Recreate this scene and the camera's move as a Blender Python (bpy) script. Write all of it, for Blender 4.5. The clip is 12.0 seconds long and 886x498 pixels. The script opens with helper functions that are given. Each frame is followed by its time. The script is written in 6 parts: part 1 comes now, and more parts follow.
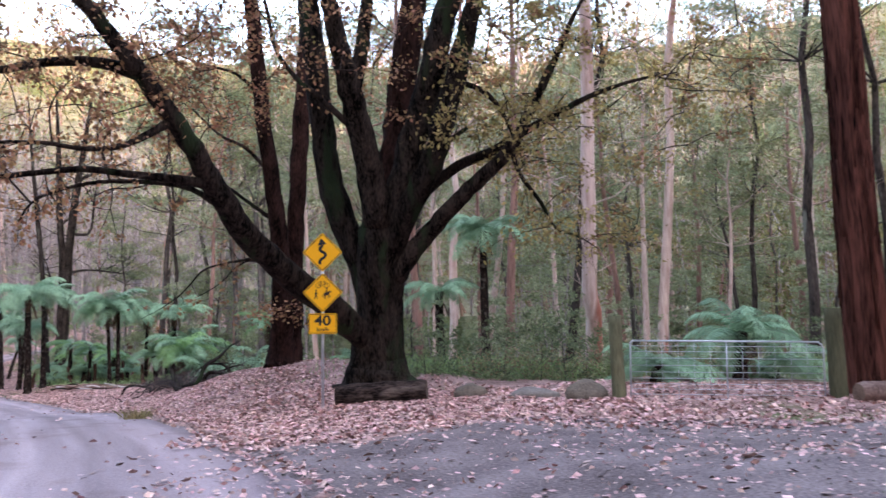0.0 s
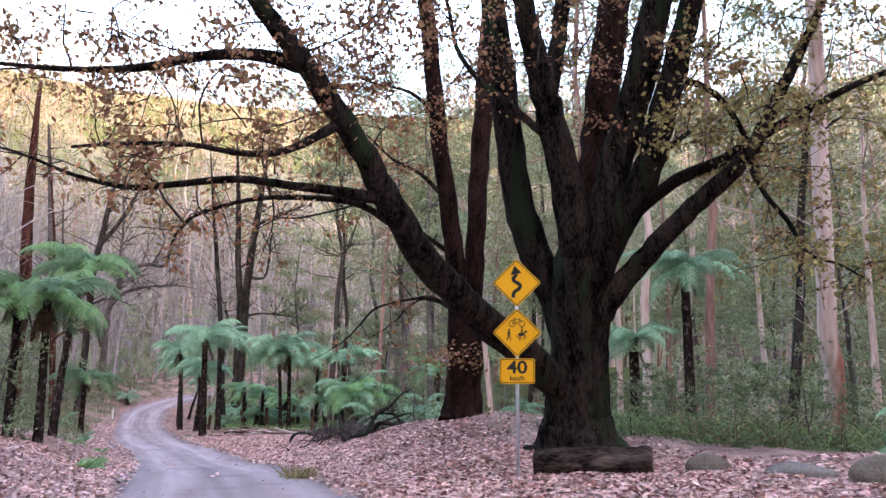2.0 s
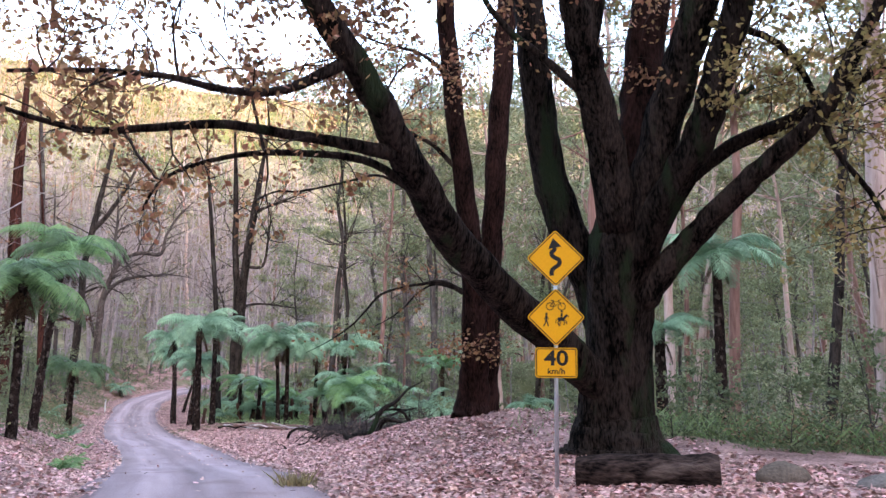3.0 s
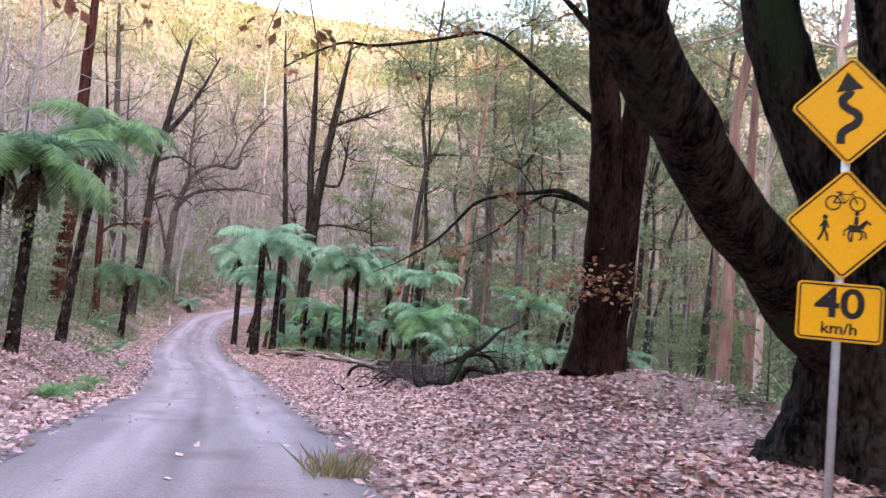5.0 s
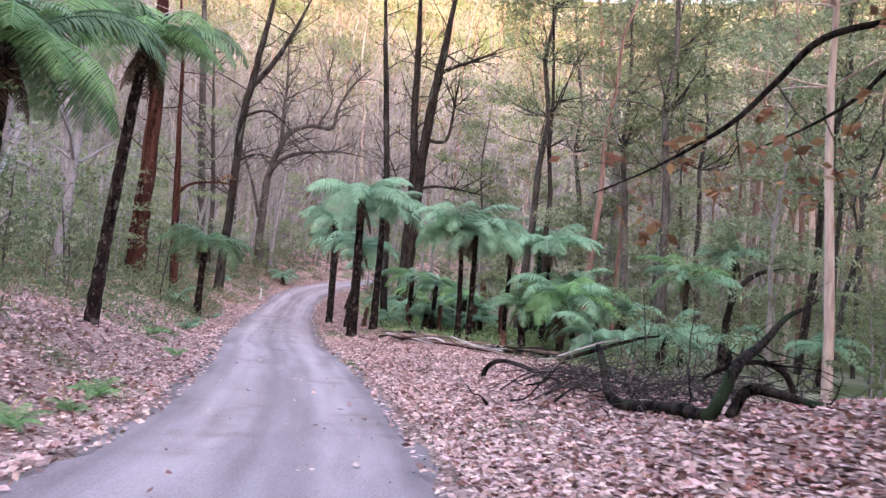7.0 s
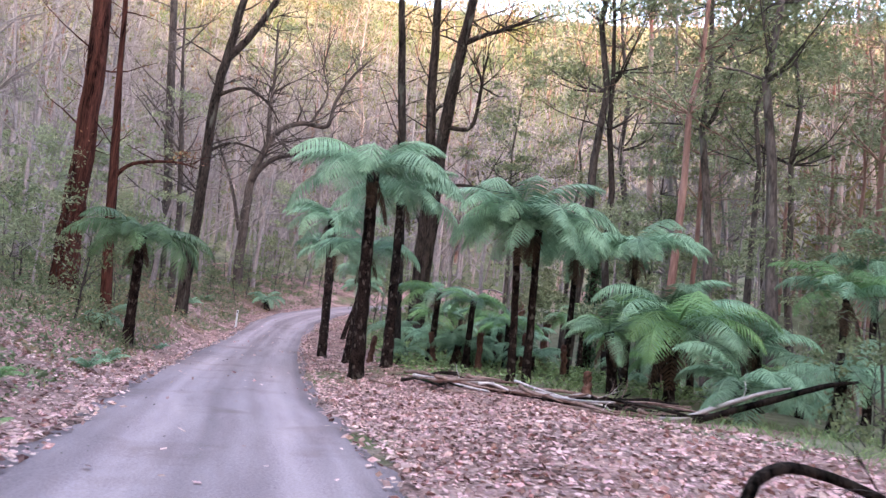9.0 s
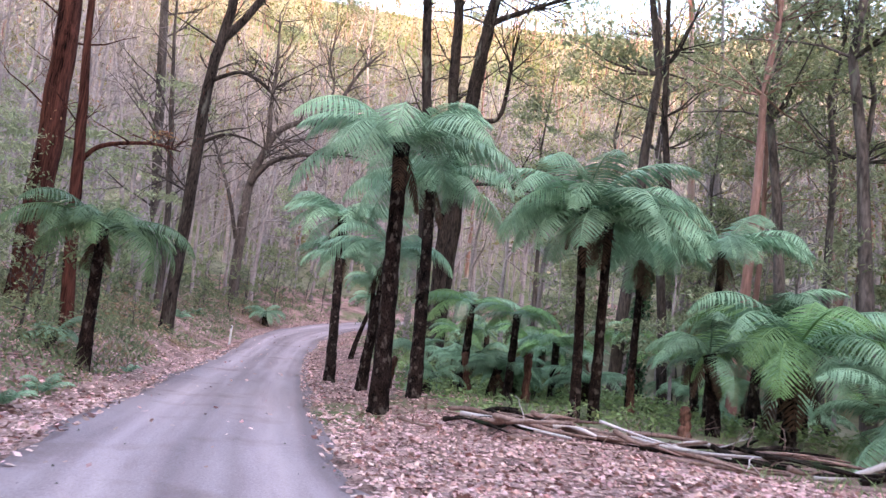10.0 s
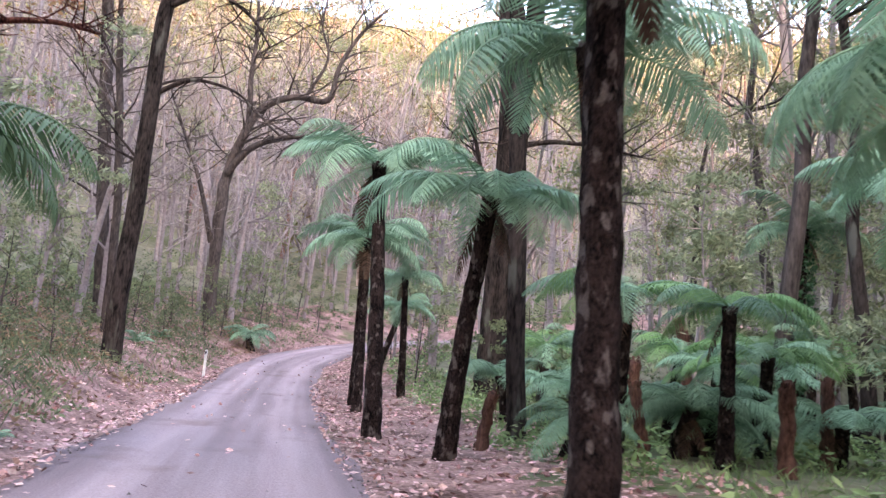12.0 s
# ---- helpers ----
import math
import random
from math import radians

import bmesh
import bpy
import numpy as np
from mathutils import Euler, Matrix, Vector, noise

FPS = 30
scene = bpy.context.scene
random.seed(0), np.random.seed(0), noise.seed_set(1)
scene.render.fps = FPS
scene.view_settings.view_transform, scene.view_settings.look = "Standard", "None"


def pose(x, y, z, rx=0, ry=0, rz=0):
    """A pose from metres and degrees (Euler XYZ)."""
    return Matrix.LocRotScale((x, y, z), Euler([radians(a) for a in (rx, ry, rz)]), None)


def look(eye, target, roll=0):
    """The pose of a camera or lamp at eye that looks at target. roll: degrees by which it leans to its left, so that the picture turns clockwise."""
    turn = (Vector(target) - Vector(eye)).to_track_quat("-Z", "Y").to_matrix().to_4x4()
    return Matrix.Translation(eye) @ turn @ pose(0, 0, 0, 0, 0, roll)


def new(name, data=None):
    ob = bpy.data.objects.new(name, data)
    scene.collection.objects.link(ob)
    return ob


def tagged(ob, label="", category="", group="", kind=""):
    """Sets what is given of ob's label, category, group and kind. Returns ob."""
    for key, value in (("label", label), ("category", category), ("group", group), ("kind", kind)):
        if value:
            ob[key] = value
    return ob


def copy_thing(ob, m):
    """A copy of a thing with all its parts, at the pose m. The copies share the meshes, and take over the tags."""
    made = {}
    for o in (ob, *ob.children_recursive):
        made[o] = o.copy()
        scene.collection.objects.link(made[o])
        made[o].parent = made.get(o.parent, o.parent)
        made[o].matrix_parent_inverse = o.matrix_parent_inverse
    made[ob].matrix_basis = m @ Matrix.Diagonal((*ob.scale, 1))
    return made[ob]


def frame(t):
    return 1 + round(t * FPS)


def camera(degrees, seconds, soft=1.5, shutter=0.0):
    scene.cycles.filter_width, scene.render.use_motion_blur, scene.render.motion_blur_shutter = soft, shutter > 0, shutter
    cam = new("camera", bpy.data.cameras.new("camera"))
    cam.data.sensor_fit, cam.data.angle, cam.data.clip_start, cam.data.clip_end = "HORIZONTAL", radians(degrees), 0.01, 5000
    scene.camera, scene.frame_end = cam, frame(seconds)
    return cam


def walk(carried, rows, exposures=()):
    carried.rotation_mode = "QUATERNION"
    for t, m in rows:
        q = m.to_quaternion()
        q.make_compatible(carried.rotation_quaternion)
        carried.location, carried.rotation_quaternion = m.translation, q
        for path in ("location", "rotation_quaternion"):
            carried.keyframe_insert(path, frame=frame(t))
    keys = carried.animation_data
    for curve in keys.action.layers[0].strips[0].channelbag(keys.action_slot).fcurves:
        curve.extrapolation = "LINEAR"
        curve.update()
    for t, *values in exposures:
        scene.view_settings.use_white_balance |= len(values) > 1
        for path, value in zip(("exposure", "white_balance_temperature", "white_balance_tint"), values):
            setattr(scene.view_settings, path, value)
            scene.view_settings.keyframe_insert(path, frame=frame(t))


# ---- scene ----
cam = camera(57.0, 12.0, 1.45, 0.22)
PATH = [
    (0, (0.094, 0.638, 1.2), (0.109, 2.623, 1.44), -1.1),
    (0.5, (-0.062, 1.31, 1.204), (-0.266, 3.282, 1.473), 0.1),
    (1, (-0.274, 2.074, 1.239), (-0.613, 4.023, 1.533), 0.7),
    (1.5, (-0.575, 2.956, 1.27), (-0.937, 4.894, 1.607), 1.0),
    (2, (-0.9, 3.9, 1.292), (-1.279, 5.831, 1.651), 0.5),
    (2.5, (-1.286, 4.928, 1.285), (-1.678, 6.855, 1.649), 0.3),
    (3, (-1.703, 6.039, 1.314), (-2.081, 7.973, 1.659), 0.9),
    (3.5, (-2.217, 7.318, 1.347), (-2.677, 9.235, 1.686), 4.7),
    (5.3, (-3.848, 12.267, 1.369), (-4.463, 14.164, 1.532), 6.4),
    (5.5, (-4.141, 12.894, 1.402), (-4.813, 14.772, 1.558), 7.4),
    (6, (-5.157, 14.746, 1.364), (-5.885, 16.603, 1.508), 7.4),
    (6.5, (-6.236, 16.702, 1.303), (-7.013, 18.541, 1.423), 6.8),
    (7, (-7.445, 18.764, 1.249), (-8.221, 20.604, 1.352), 6.0),
    (7.2, (-7.929, 19.564, 1.212), (-8.702, 21.406, 1.315), 6.5),
    (8.8, (-12.747, 27.784, 0.729), (-13.504, 29.626, 0.904), 6.4),
    (9, (-13.305, 28.697, 0.711), (-14.07, 30.536, 0.895), 6.3),
    (9.5, (-14.78, 30.992, 0.67), (-15.552, 32.826, 0.87), 6.4),
    (10, (-16.278, 33.275, 0.622), (-17.047, 35.107, 0.848), 6.6),
    (10.5, (-17.892, 35.677, 0.578), (-18.657, 37.508, 0.831), 7.0),
    (11, (-19.495, 37.929, 0.534), (-20.247, 39.761, 0.814), 7.1),
    (11.5, (-21.12, 40.136, 0.556), (-21.864, 41.972, 0.834), 6.3),
    (12, (-22.806, 42.457, 0.4), (-23.531, 44.299, 0.682), 4.8),
]
walk(cam, [(t, look(eye, target, roll)) for t, eye, target, roll in PATH],
     exposures=[(0.0, 3.78, 7000, 21.5), (3.0, 3.92, 6950, 21.0), (5.3, 4.02, 7150, 22.0), (7.2, 3.96, 7150, 22.0), (9.0, 3.85, 6980, 21.8), (12.0, 4.1, 7200, 24.0)])

# ---- light: low sun behind a ridge, the valley lies in its shade ----
SUN_AZ, SUN_EL = radians(158.0), radians(12.5)   # clockwise from +y
world = bpy.data.worlds.new("sky")
scene.world = world
world.use_nodes = True
wn = world.node_tree.nodes
sky = wn.new("ShaderNodeTexSky")
sky.sky_type = 'NISHITA'
sky.sun_disc = False
sky.sun_elevation = SUN_EL
sky.sun_rotation = SUN_AZ
sky.air_density, sky.dust_density, sky.ozone_density = 1.0, 2.5, 1.0
wn["Background"].inputs["Strength"].default_value = 0.15
world.node_tree.links.new(sky.outputs[0], wn["Background"].inputs[0])
sun = new("sun", bpy.data.lights.new("sun", 'SUN'))
sun.data.energy, sun.data.angle, sun.data.color = 0.21, radians(0.6), (1.0, 0.70, 0.22)
sx, sy = math.sin(SUN_AZ) * math.cos(SUN_EL), math.cos(SUN_AZ) * math.cos(SUN_EL)
sun.matrix_world = look((sx * 300, sy * 300, math.sin(SUN_EL) * 300), (0, 0, 0))

# ---- materials ----


def material(name, dark, light, scale=4.0, rough=0.85, bump=0.4, fine=40.0, stretch=(1, 1, 1), spread=0.25, translucent=0.0, spots=None, metal=0.0, island=False, bump_dist=0.02, edge=0.18):
    """Noise at two scales between two colours, with relief; each object or island is a little lighter or darker."""
    m = bpy.data.materials.new(name)
    m.use_nodes = True
    n, l = m.node_tree.nodes, m.node_tree.links
    bsdf = n["Principled BSDF"]
    bsdf.inputs["Roughness"].default_value = rough
    bsdf.inputs["Metallic"].default_value = metal
    bsdf.inputs["Specular IOR Level"].default_value = 0.04 if rough > 0.87 else 0.3
    co = n.new("ShaderNodeTexCoord")
    mp = n.new("ShaderNodeMapping")
    mp.inputs["Scale"].default_value = stretch
    l.new(co.outputs["Object"], mp.inputs[0])
    big, small = n.new("ShaderNodeTexNoise"), n.new("ShaderNodeTexNoise")
    big.inputs["Scale"].default_value, small.inputs["Scale"].default_value = scale, fine
    big.inputs["Detail"].default_value, small.inputs["Detail"].default_value = 5.0, 4.0
    for t in (big, small):
        l.new(mp.outputs[0], t.inputs["Vector"])
    add = n.new("ShaderNodeMath")
    add.operation = 'MULTIPLY_ADD'
    add.inputs[1].default_value = 0.5
    l.new(small.outputs[0], add.inputs[0])
    half = n.new("ShaderNodeMath")
    half.operation = 'MULTIPLY'
    half.inputs[1].default_value = 0.5
    l.new(big.outputs[0], half.inputs[0])
    l.new(half.outputs[0], add.inputs[2])
    ramp = n.new("ShaderNodeValToRGB")
    ramp.color_ramp.elements[0].position, ramp.color_ramp.elements[1].position = 0.5 - edge, 0.5 + edge
    ramp.color_ramp.elements[0].color, ramp.color_ramp.elements[1].color = (*dark, 1), (*light, 1)
    l.new(add.outputs[0], ramp.inputs[0])
    col = ramp.outputs[0]
    if spots:
        sp = n.new("ShaderNodeTexNoise")
        sp.inputs["Scale"].default_value, sp.inputs["Detail"].default_value = spots[1], 6.0
        l.new(mp.outputs[0], sp.inputs["Vector"])
        sr = n.new("ShaderNodeValToRGB")
        sr.color_ramp.elements[0].position, sr.color_ramp.elements[1].position = spots[2], spots[2] + 0.08
        l.new(sp.outputs[0], sr.inputs[0])
        mx = n.new("ShaderNodeMixRGB")
        l.new(sr.outputs[0], mx.inputs[0])
        l.new(col, mx.inputs[1])
        mx.inputs[2].default_value = (*spots[0], 1)
        col = mx.outputs[0]
    src = n.new("ShaderNodeNewGeometry").outputs["Random Per Island"] if island else n.new("ShaderNodeObjectInfo").outputs["Random"]
    hsv = n.new("ShaderNodeHueSaturation")
    rng = n.new("ShaderNodeMapRange")
    rng.inputs["To Min"].default_value, rng.inputs["To Max"].default_value = 1 - spread, 1 + spread
    l.new(src, rng.inputs[0])
    l.new(rng.outputs[0], hsv.inputs["Value"])
    if island:
        hr = n.new("ShaderNodeMapRange")
        hr.inputs["To Min"].default_value, hr.inputs["To Max"].default_value = 0.48, 0.52
        mul = n.new("ShaderNodeMath")
        mul.operation = 'FRACT'
        m7 = n.new("ShaderNodeMath")
        m7.operation = 'MULTIPLY'
        m7.inputs[1].default_value = 7.3
        l.new(src, m7.inputs[0])
        l.new(m7.outputs[0], mul.inputs[0])
        l.new(mul.outputs[0], hr.inputs[0])
        l.new(hr.outputs[0], hsv.inputs["Hue"])
    l.new(col, hsv.inputs["Color"])
    l.new(hsv.outputs[0], bsdf.inputs["Base Color"])
    if bump:
        b = n.new("ShaderNodeBump")
        b.inputs["Strength"].default_value, b.inputs["Distance"].default_value = bump, bump_dist
        l.new(add.outputs[0], b.inputs["Height"])
        l.new(b.outputs[0], bsdf.inputs["Normal"])
    if translucent:
        tr, mix = n.new("ShaderNodeBsdfTranslucent"), n.new("ShaderNodeMixShader")
        mix.inputs[0].default_value = translucent
        l.new(hsv.outputs[0], tr.inputs[0])
        l.new(bsdf.outputs[0], mix.inputs[1])
        l.new(tr.outputs[0], mix.inputs[2])
        l.new(mix.outputs[0], n["Material Output"].inputs[0])
    return m


M_LITTER = material("leaf_litter_soil", (0.075, 0.042, 0.034), (0.44, 0.27, 0.235), 1.1, 0.95, 0.8, 15.0, bump_dist=0.05, spots=((0.11, 0.12, 0.055), 0.22, 0.58), edge=0.14)
M_HILL = material("slope_undergrowth", (0.085, 0.085, 0.052), (0.27, 0.245, 0.165), 0.25, 0.95, 0.9, 2.2, bump_dist=0.3, spots=((0.10, 0.115, 0.05), 0.06, 0.52))
M_ROAD = material("packed_gravel", (0.215, 0.155, 0.160), (0.40, 0.308, 0.312), 0.9, 0.9, 0.6, 38.0, bump_dist=0.02)
# wheel tracks pressed pale and smooth, loose darker stones between and beside them
rn, rl = M_ROAD.node_tree.nodes, M_ROAD.node_tree.links
wear = rn.new("ShaderNodeAttribute")
wear.attribute_name = "wear"
wob = rn.new("ShaderNodeTexNoise")
wob.inputs["Scale"].default_value, wob.inputs["Detail"].default_value = 1.4, 4.0
wadd = rn.new("ShaderNodeMath")
wadd.operation = 'MULTIPLY_ADD'
wadd.inputs[1].default_value = 0.7
rl.new(wob.outputs[0], wadd.inputs[0])
rl.new(wear.outputs["Fac"], wadd.inputs[2])
wr = rn.new("ShaderNodeMapRange")
wr.inputs["From Min"].default_value, wr.inputs["From Max"].default_value = 0.2, 1.4
wr.inputs["To Min"].default_value, wr.inputs["To Max"].default_value = 0.68, 1.22
rl.new(wadd.outputs[0], wr.inputs[0])
lane = rn.new("ShaderNodeCombineXYZ")
for k, nm, mul in ((0, "across", 1.0), (1, "forward", 0.09)):
    at_k, mu = rn.new("ShaderNodeAttribute"), rn.new("ShaderNodeMath")
    at_k.attribute_name = nm
    mu.operation = 'MULTIPLY'
    mu.inputs[1].default_value = mul
    rl.new(at_k.outputs["Fac"], mu.inputs[0])
    rl.new(mu.outputs[0], lane.inputs[k])
broad = next(q for q in rn if q.type == 'TEX_NOISE' and abs(q.inputs["Scale"].default_value - 0.9) < 0.01)
broad.inputs["Scale"].default_value = 2.2
grit = next(q for q in rn if q.type == 'TEX_NOISE' and abs(q.inputs["Scale"].default_value - 38.0) < 0.01)
for q in (broad, wob):
    rl.new(lane.outputs[0], q.inputs["Vector"])
rl.new(grit.outputs[0], next(q for q in rn if q.type == 'BUMP').inputs["Height"])
hs = next(q for q in rn if q.type == 'HUE_SAT')
for k in list(hs.inputs["Value"].links):
    rl.remove(k)
rl.new(wr.outputs[0], hs.inputs["Value"])
dirt, dmix, dramp = rn.new("ShaderNodeTexNoise"), rn.new("ShaderNodeMixRGB"), rn.new("ShaderNodeValToRGB")
dirt.inputs["Scale"].default_value, dirt.inputs["Detail"].default_value = 0.75, 7.0
dramp.color_ramp.elements[0].position, dramp.color_ramp.elements[1].position = 0.56, 0.72
dramp.color_ramp.elements[1].color = (0.42, 0.42, 0.42, 1)
dmix.inputs[2].default_value = (0.15, 0.092, 0.078, 1)
rl.new(rn["Texture Coordinate"].outputs["Object"], dirt.inputs["Vector"])
rl.new(dirt.outputs[0], dramp.inputs[0])
rl.new(dramp.outputs[0], dmix.inputs[0])
rl.new(hs.inputs["Color"].links[0].from_socket, dmix.inputs[1])
rl.new(dmix.outputs[0], hs.inputs["Color"])
M_APRON = material("loose_gravel", (0.075, 0.054, 0.052), (0.265, 0.205, 0.20), 0.9, 0.92, 0.9, 26.0, bump_dist=0.04, edge=0.15)
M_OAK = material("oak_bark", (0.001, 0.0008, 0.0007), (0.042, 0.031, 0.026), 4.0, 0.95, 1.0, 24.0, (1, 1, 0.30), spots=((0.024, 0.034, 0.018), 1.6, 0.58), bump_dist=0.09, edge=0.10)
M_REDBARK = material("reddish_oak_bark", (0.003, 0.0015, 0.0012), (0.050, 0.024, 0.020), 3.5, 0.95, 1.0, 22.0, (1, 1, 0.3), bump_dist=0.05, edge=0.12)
M_STRINGY = material("stringybark", (0.004, 0.002, 0.002), (0.125, 0.046, 0.034), 5.0, 0.95, 1.0, 26.0, (1, 1, 0.08), bump_dist=0.1, edge=0.13)
M_DARKBARK = material("dark_grey_bark", (0.008, 0.006, 0.0055), (0.078, 0.060, 0.053), 4.0, 0.95, 1.0, 18.0, (1, 1, 0.25), bump_dist=0.04, spots=((0.13, 0.125, 0.105), 2.4, 0.60), edge=0.13)
M_FERNTRUNK = material("fern_trunk_fibre", (0.003, 0.002, 0.002), (0.042, 0.027, 0.023), 5.0, 0.95, 1.0, 34.0, (1, 1, 0.6), bump_dist=0.06, spots=((0.105, 0.085, 0.074), 8.0, 0.56), edge=0.12)
M_GUM = material("pale_gum_bark", (0.33, 0.20, 0.16), (0.72, 0.57, 0.49), 1.4, 0.8, 0.4, 9.0, (1, 1, 0.15), spots=((0.34, 0.14, 0.09), 0.8, 0.55), island=True)
M_REDGUM = material("ribbon_gum_bark", (0.13, 0.065, 0.048), (0.40, 0.235, 0.185), 1.4, 0.85, 0.5, 9.0, (1, 1, 0.15), spots=((0.50, 0.38, 0.32), 0.8, 0.56), island=True)
M_GREYBARK = material("grey_bark", (0.035, 0.028, 0.026), (0.15, 0.12, 0.11), 3.0, 0.95, 0.8, 16.0, (1, 1, 0.25), bump_dist=0.03, spots=((0.19, 0.18, 0.16), 1.8, 0.62), edge=0.14)
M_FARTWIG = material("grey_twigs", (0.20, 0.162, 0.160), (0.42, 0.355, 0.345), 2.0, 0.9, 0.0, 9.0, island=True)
M_TWIG = material("dark_twigs", (0.012, 0.009, 0.008), (0.05, 0.036, 0.03), 5.0, 0.9, 0.3, 20.0)
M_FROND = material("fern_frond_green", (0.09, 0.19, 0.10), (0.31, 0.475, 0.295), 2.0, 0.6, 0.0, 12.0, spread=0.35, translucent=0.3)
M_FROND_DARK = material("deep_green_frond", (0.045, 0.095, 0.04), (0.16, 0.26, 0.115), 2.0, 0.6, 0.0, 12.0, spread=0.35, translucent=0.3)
# brighter, yellower copy of the frond green: light on a crown put into colour
M_FROND_LIT = material("lit_yellow_green_frond", (0.08, 0.18, 0.055), (0.245, 0.41, 0.16), 2.0, 0.6, 0.0, 12.0, spread=0.3, translucent=0.35)
M_FROND_DEAD = material("dead_frond_brown", (0.05, 0.03, 0.02), (0.14, 0.085, 0.06), 3.0, 0.9, 0.2, 12.0)
M_OAKLEAF = material("autumn_oak_leaf", (0.18, 0.085, 0.04), (0.40, 0.215, 0.115), 1.0, 0.75, 0.0, 6.0, spread=0.5, translucent=0.25, island=True)
M_OAKLEAF_G = material("turning_oak_leaf", (0.17, 0.13, 0.05), (0.44, 0.33, 0.13), 1.0, 0.75, 0.0, 6.0, spread=0.45, translucent=0.35, island=True)
M_FALLEN = material("fallen_leaf", (0.27, 0.13, 0.112), (0.76, 0.49, 0.44), 3.0, 0.85, 0.0, 20.0, spread=0.55, island=True)
M_GUMLEAF = material("gum_foliage", (0.11, 0.12, 0.055), (0.34, 0.33, 0.165), 0.4, 0.6, 0.0, 3.0, spread=0.4, translucent=0.45, island=True)
M_FARLEAF = material("sunlit_far_foliage", (0.085, 0.08, 0.028), (0.26, 0.225, 0.085), 0.4, 0.6, 0.0, 3.0, spread=0.45, translucent=0.4, island=True)
M_WATTLELEAF = material("silver_wattle_foliage", (0.10, 0.125, 0.06), (0.345, 0.375, 0.195), 0.4, 0.6, 0.0, 3.0, spread=0.4, translucent=0.4, island=True)
M_TEALLEAF = material("grey_green_foliage", (0.14, 0.17, 0.09), (0.43, 0.455, 0.27), 0.4, 0.6, 0.0, 3.0, spread=0.4, translucent=0.45, island=True)
M_SHRUB = material("shrub_foliage", (0.08, 0.11, 0.052), (0.265, 0.295, 0.15), 0.8, 0.6, 0.0, 5.0, spread=0.4, translucent=0.35, island=True)
M_GRASS = material("dry_grass", (0.20, 0.15, 0.07), (0.42, 0.33, 0.17), 2.0, 0.8, 0.0, 8.0, spread=0.3, translucent=0.3, island=True)
M_BRACKEN = material("dead_bracken", (0.17, 0.105, 0.06), (0.42, 0.30, 0.18), 1.0, 0.8, 0.0, 6.0, spread=0.4, translucent=0.3, island=True)
M_LOG = material("weathered_log", (0.006, 0.004, 0.004), (0.085, 0.058, 0.049), 5.0, 0.95, 1.0, 24.0, (0.35, 1, 1), bump_dist=0.06, spots=((0.17, 0.13, 0.11), 2.2, 0.60), edge=0.12)
M_STICK = material("fallen_wood", (0.11, 0.065, 0.055), (0.38, 0.255, 0.215), 3.0, 0.9, 0.6, 20.0, bump_dist=0.02)
M_BLEACH = material("bleached_wood", (0.38, 0.32, 0.31), (0.66, 0.58, 0.56), 3.0, 0.85, 0.4, 20.0, bump_dist=0.01)
M_CUT = material("cut_wood_end", (0.10, 0.065, 0.05), (0.24, 0.16, 0.12), 6.0, 0.9, 0.4, 30.0)
M_ROCK = material("grey_brown_rock", (0.075, 0.058, 0.045), (0.22, 0.175, 0.14), 3.0, 0.9, 0.9, 25.0, bump_dist=0.03)
M_ROCK2 = material("grey_rock", (0.085, 0.073, 0.066), (0.22, 0.19, 0.17), 3.0, 0.9, 0.9, 25.0, bump_dist=0.03)
M_POSTWOOD = material("mossy_post_wood", (0.05, 0.05, 0.03), (0.16, 0.15, 0.09), 3.0, 0.9, 0.8, 30.0, (1, 1, 0.15), bump_dist=0.02)
M_GALV = material("galvanised_steel", (0.42, 0.44, 0.47), (0.66, 0.68, 0.71), 6.0, 0.45, 0.1, 60.0, metal=0.7, spread=0.05)
M_YELLOW = material("sign_yellow", (0.78, 0.36, 0.005), (0.88, 0.43, 0.008), 2.0, 0.4, 0.0, 30.0, spread=0.03)
M_BLACK = material("sign_black", (0.008, 0.008, 0.009), (0.016, 0.015, 0.015), 5.0, 0.5, 0.0, 30.0, spread=0.03)
M_WHITE = material("white_post", (0.55, 0.53, 0.50), (0.78, 0.76, 0.73), 5.0, 0.6, 0.1, 30.0, spread=0.05)
M_STUMP = material("dead_fern_fibre", (0.035, 0.016, 0.012), (0.21, 0.105, 0.078), 4.0, 0.95, 1.0, 26.0, (1, 1, 0.3), bump_dist=0.05, edge=0.14)
M_GRASSGREEN = material("soft_green_herbs", (0.12, 0.19, 0.065), (0.34, 0.45, 0.20), 0.8, 0.6, 0.0, 5.0, spread=0.4, translucent=0.35, island=True)
M_IVY = material("ivy_leaf", (0.02, 0.07, 0.03), (0.07, 0.16, 0.07), 2.0, 0.5, 0.0, 8.0, spread=0.4, island=True)

# ---- mesh helpers ----
rnd = random.Random(7)
npr = np.random.default_rng(11)


def link(name, verts, faces, mat, parent=None, label="", smooth=True, kind=""):
    """One mesh object from vertices and faces; under a parent it is a part."""
    me = bpy.data.meshes.new(name)
    me.from_pydata([tuple(map(float, v)) for v in verts], [], [tuple(map(int, f)) for f in faces])
    me.materials.append(mat)
    if smooth:
        me.shade_smooth()
    ob = new(name, me)
    if parent:
        ob.parent = parent
    if label or kind:
        tagged(ob, label, kind=kind)
    return ob


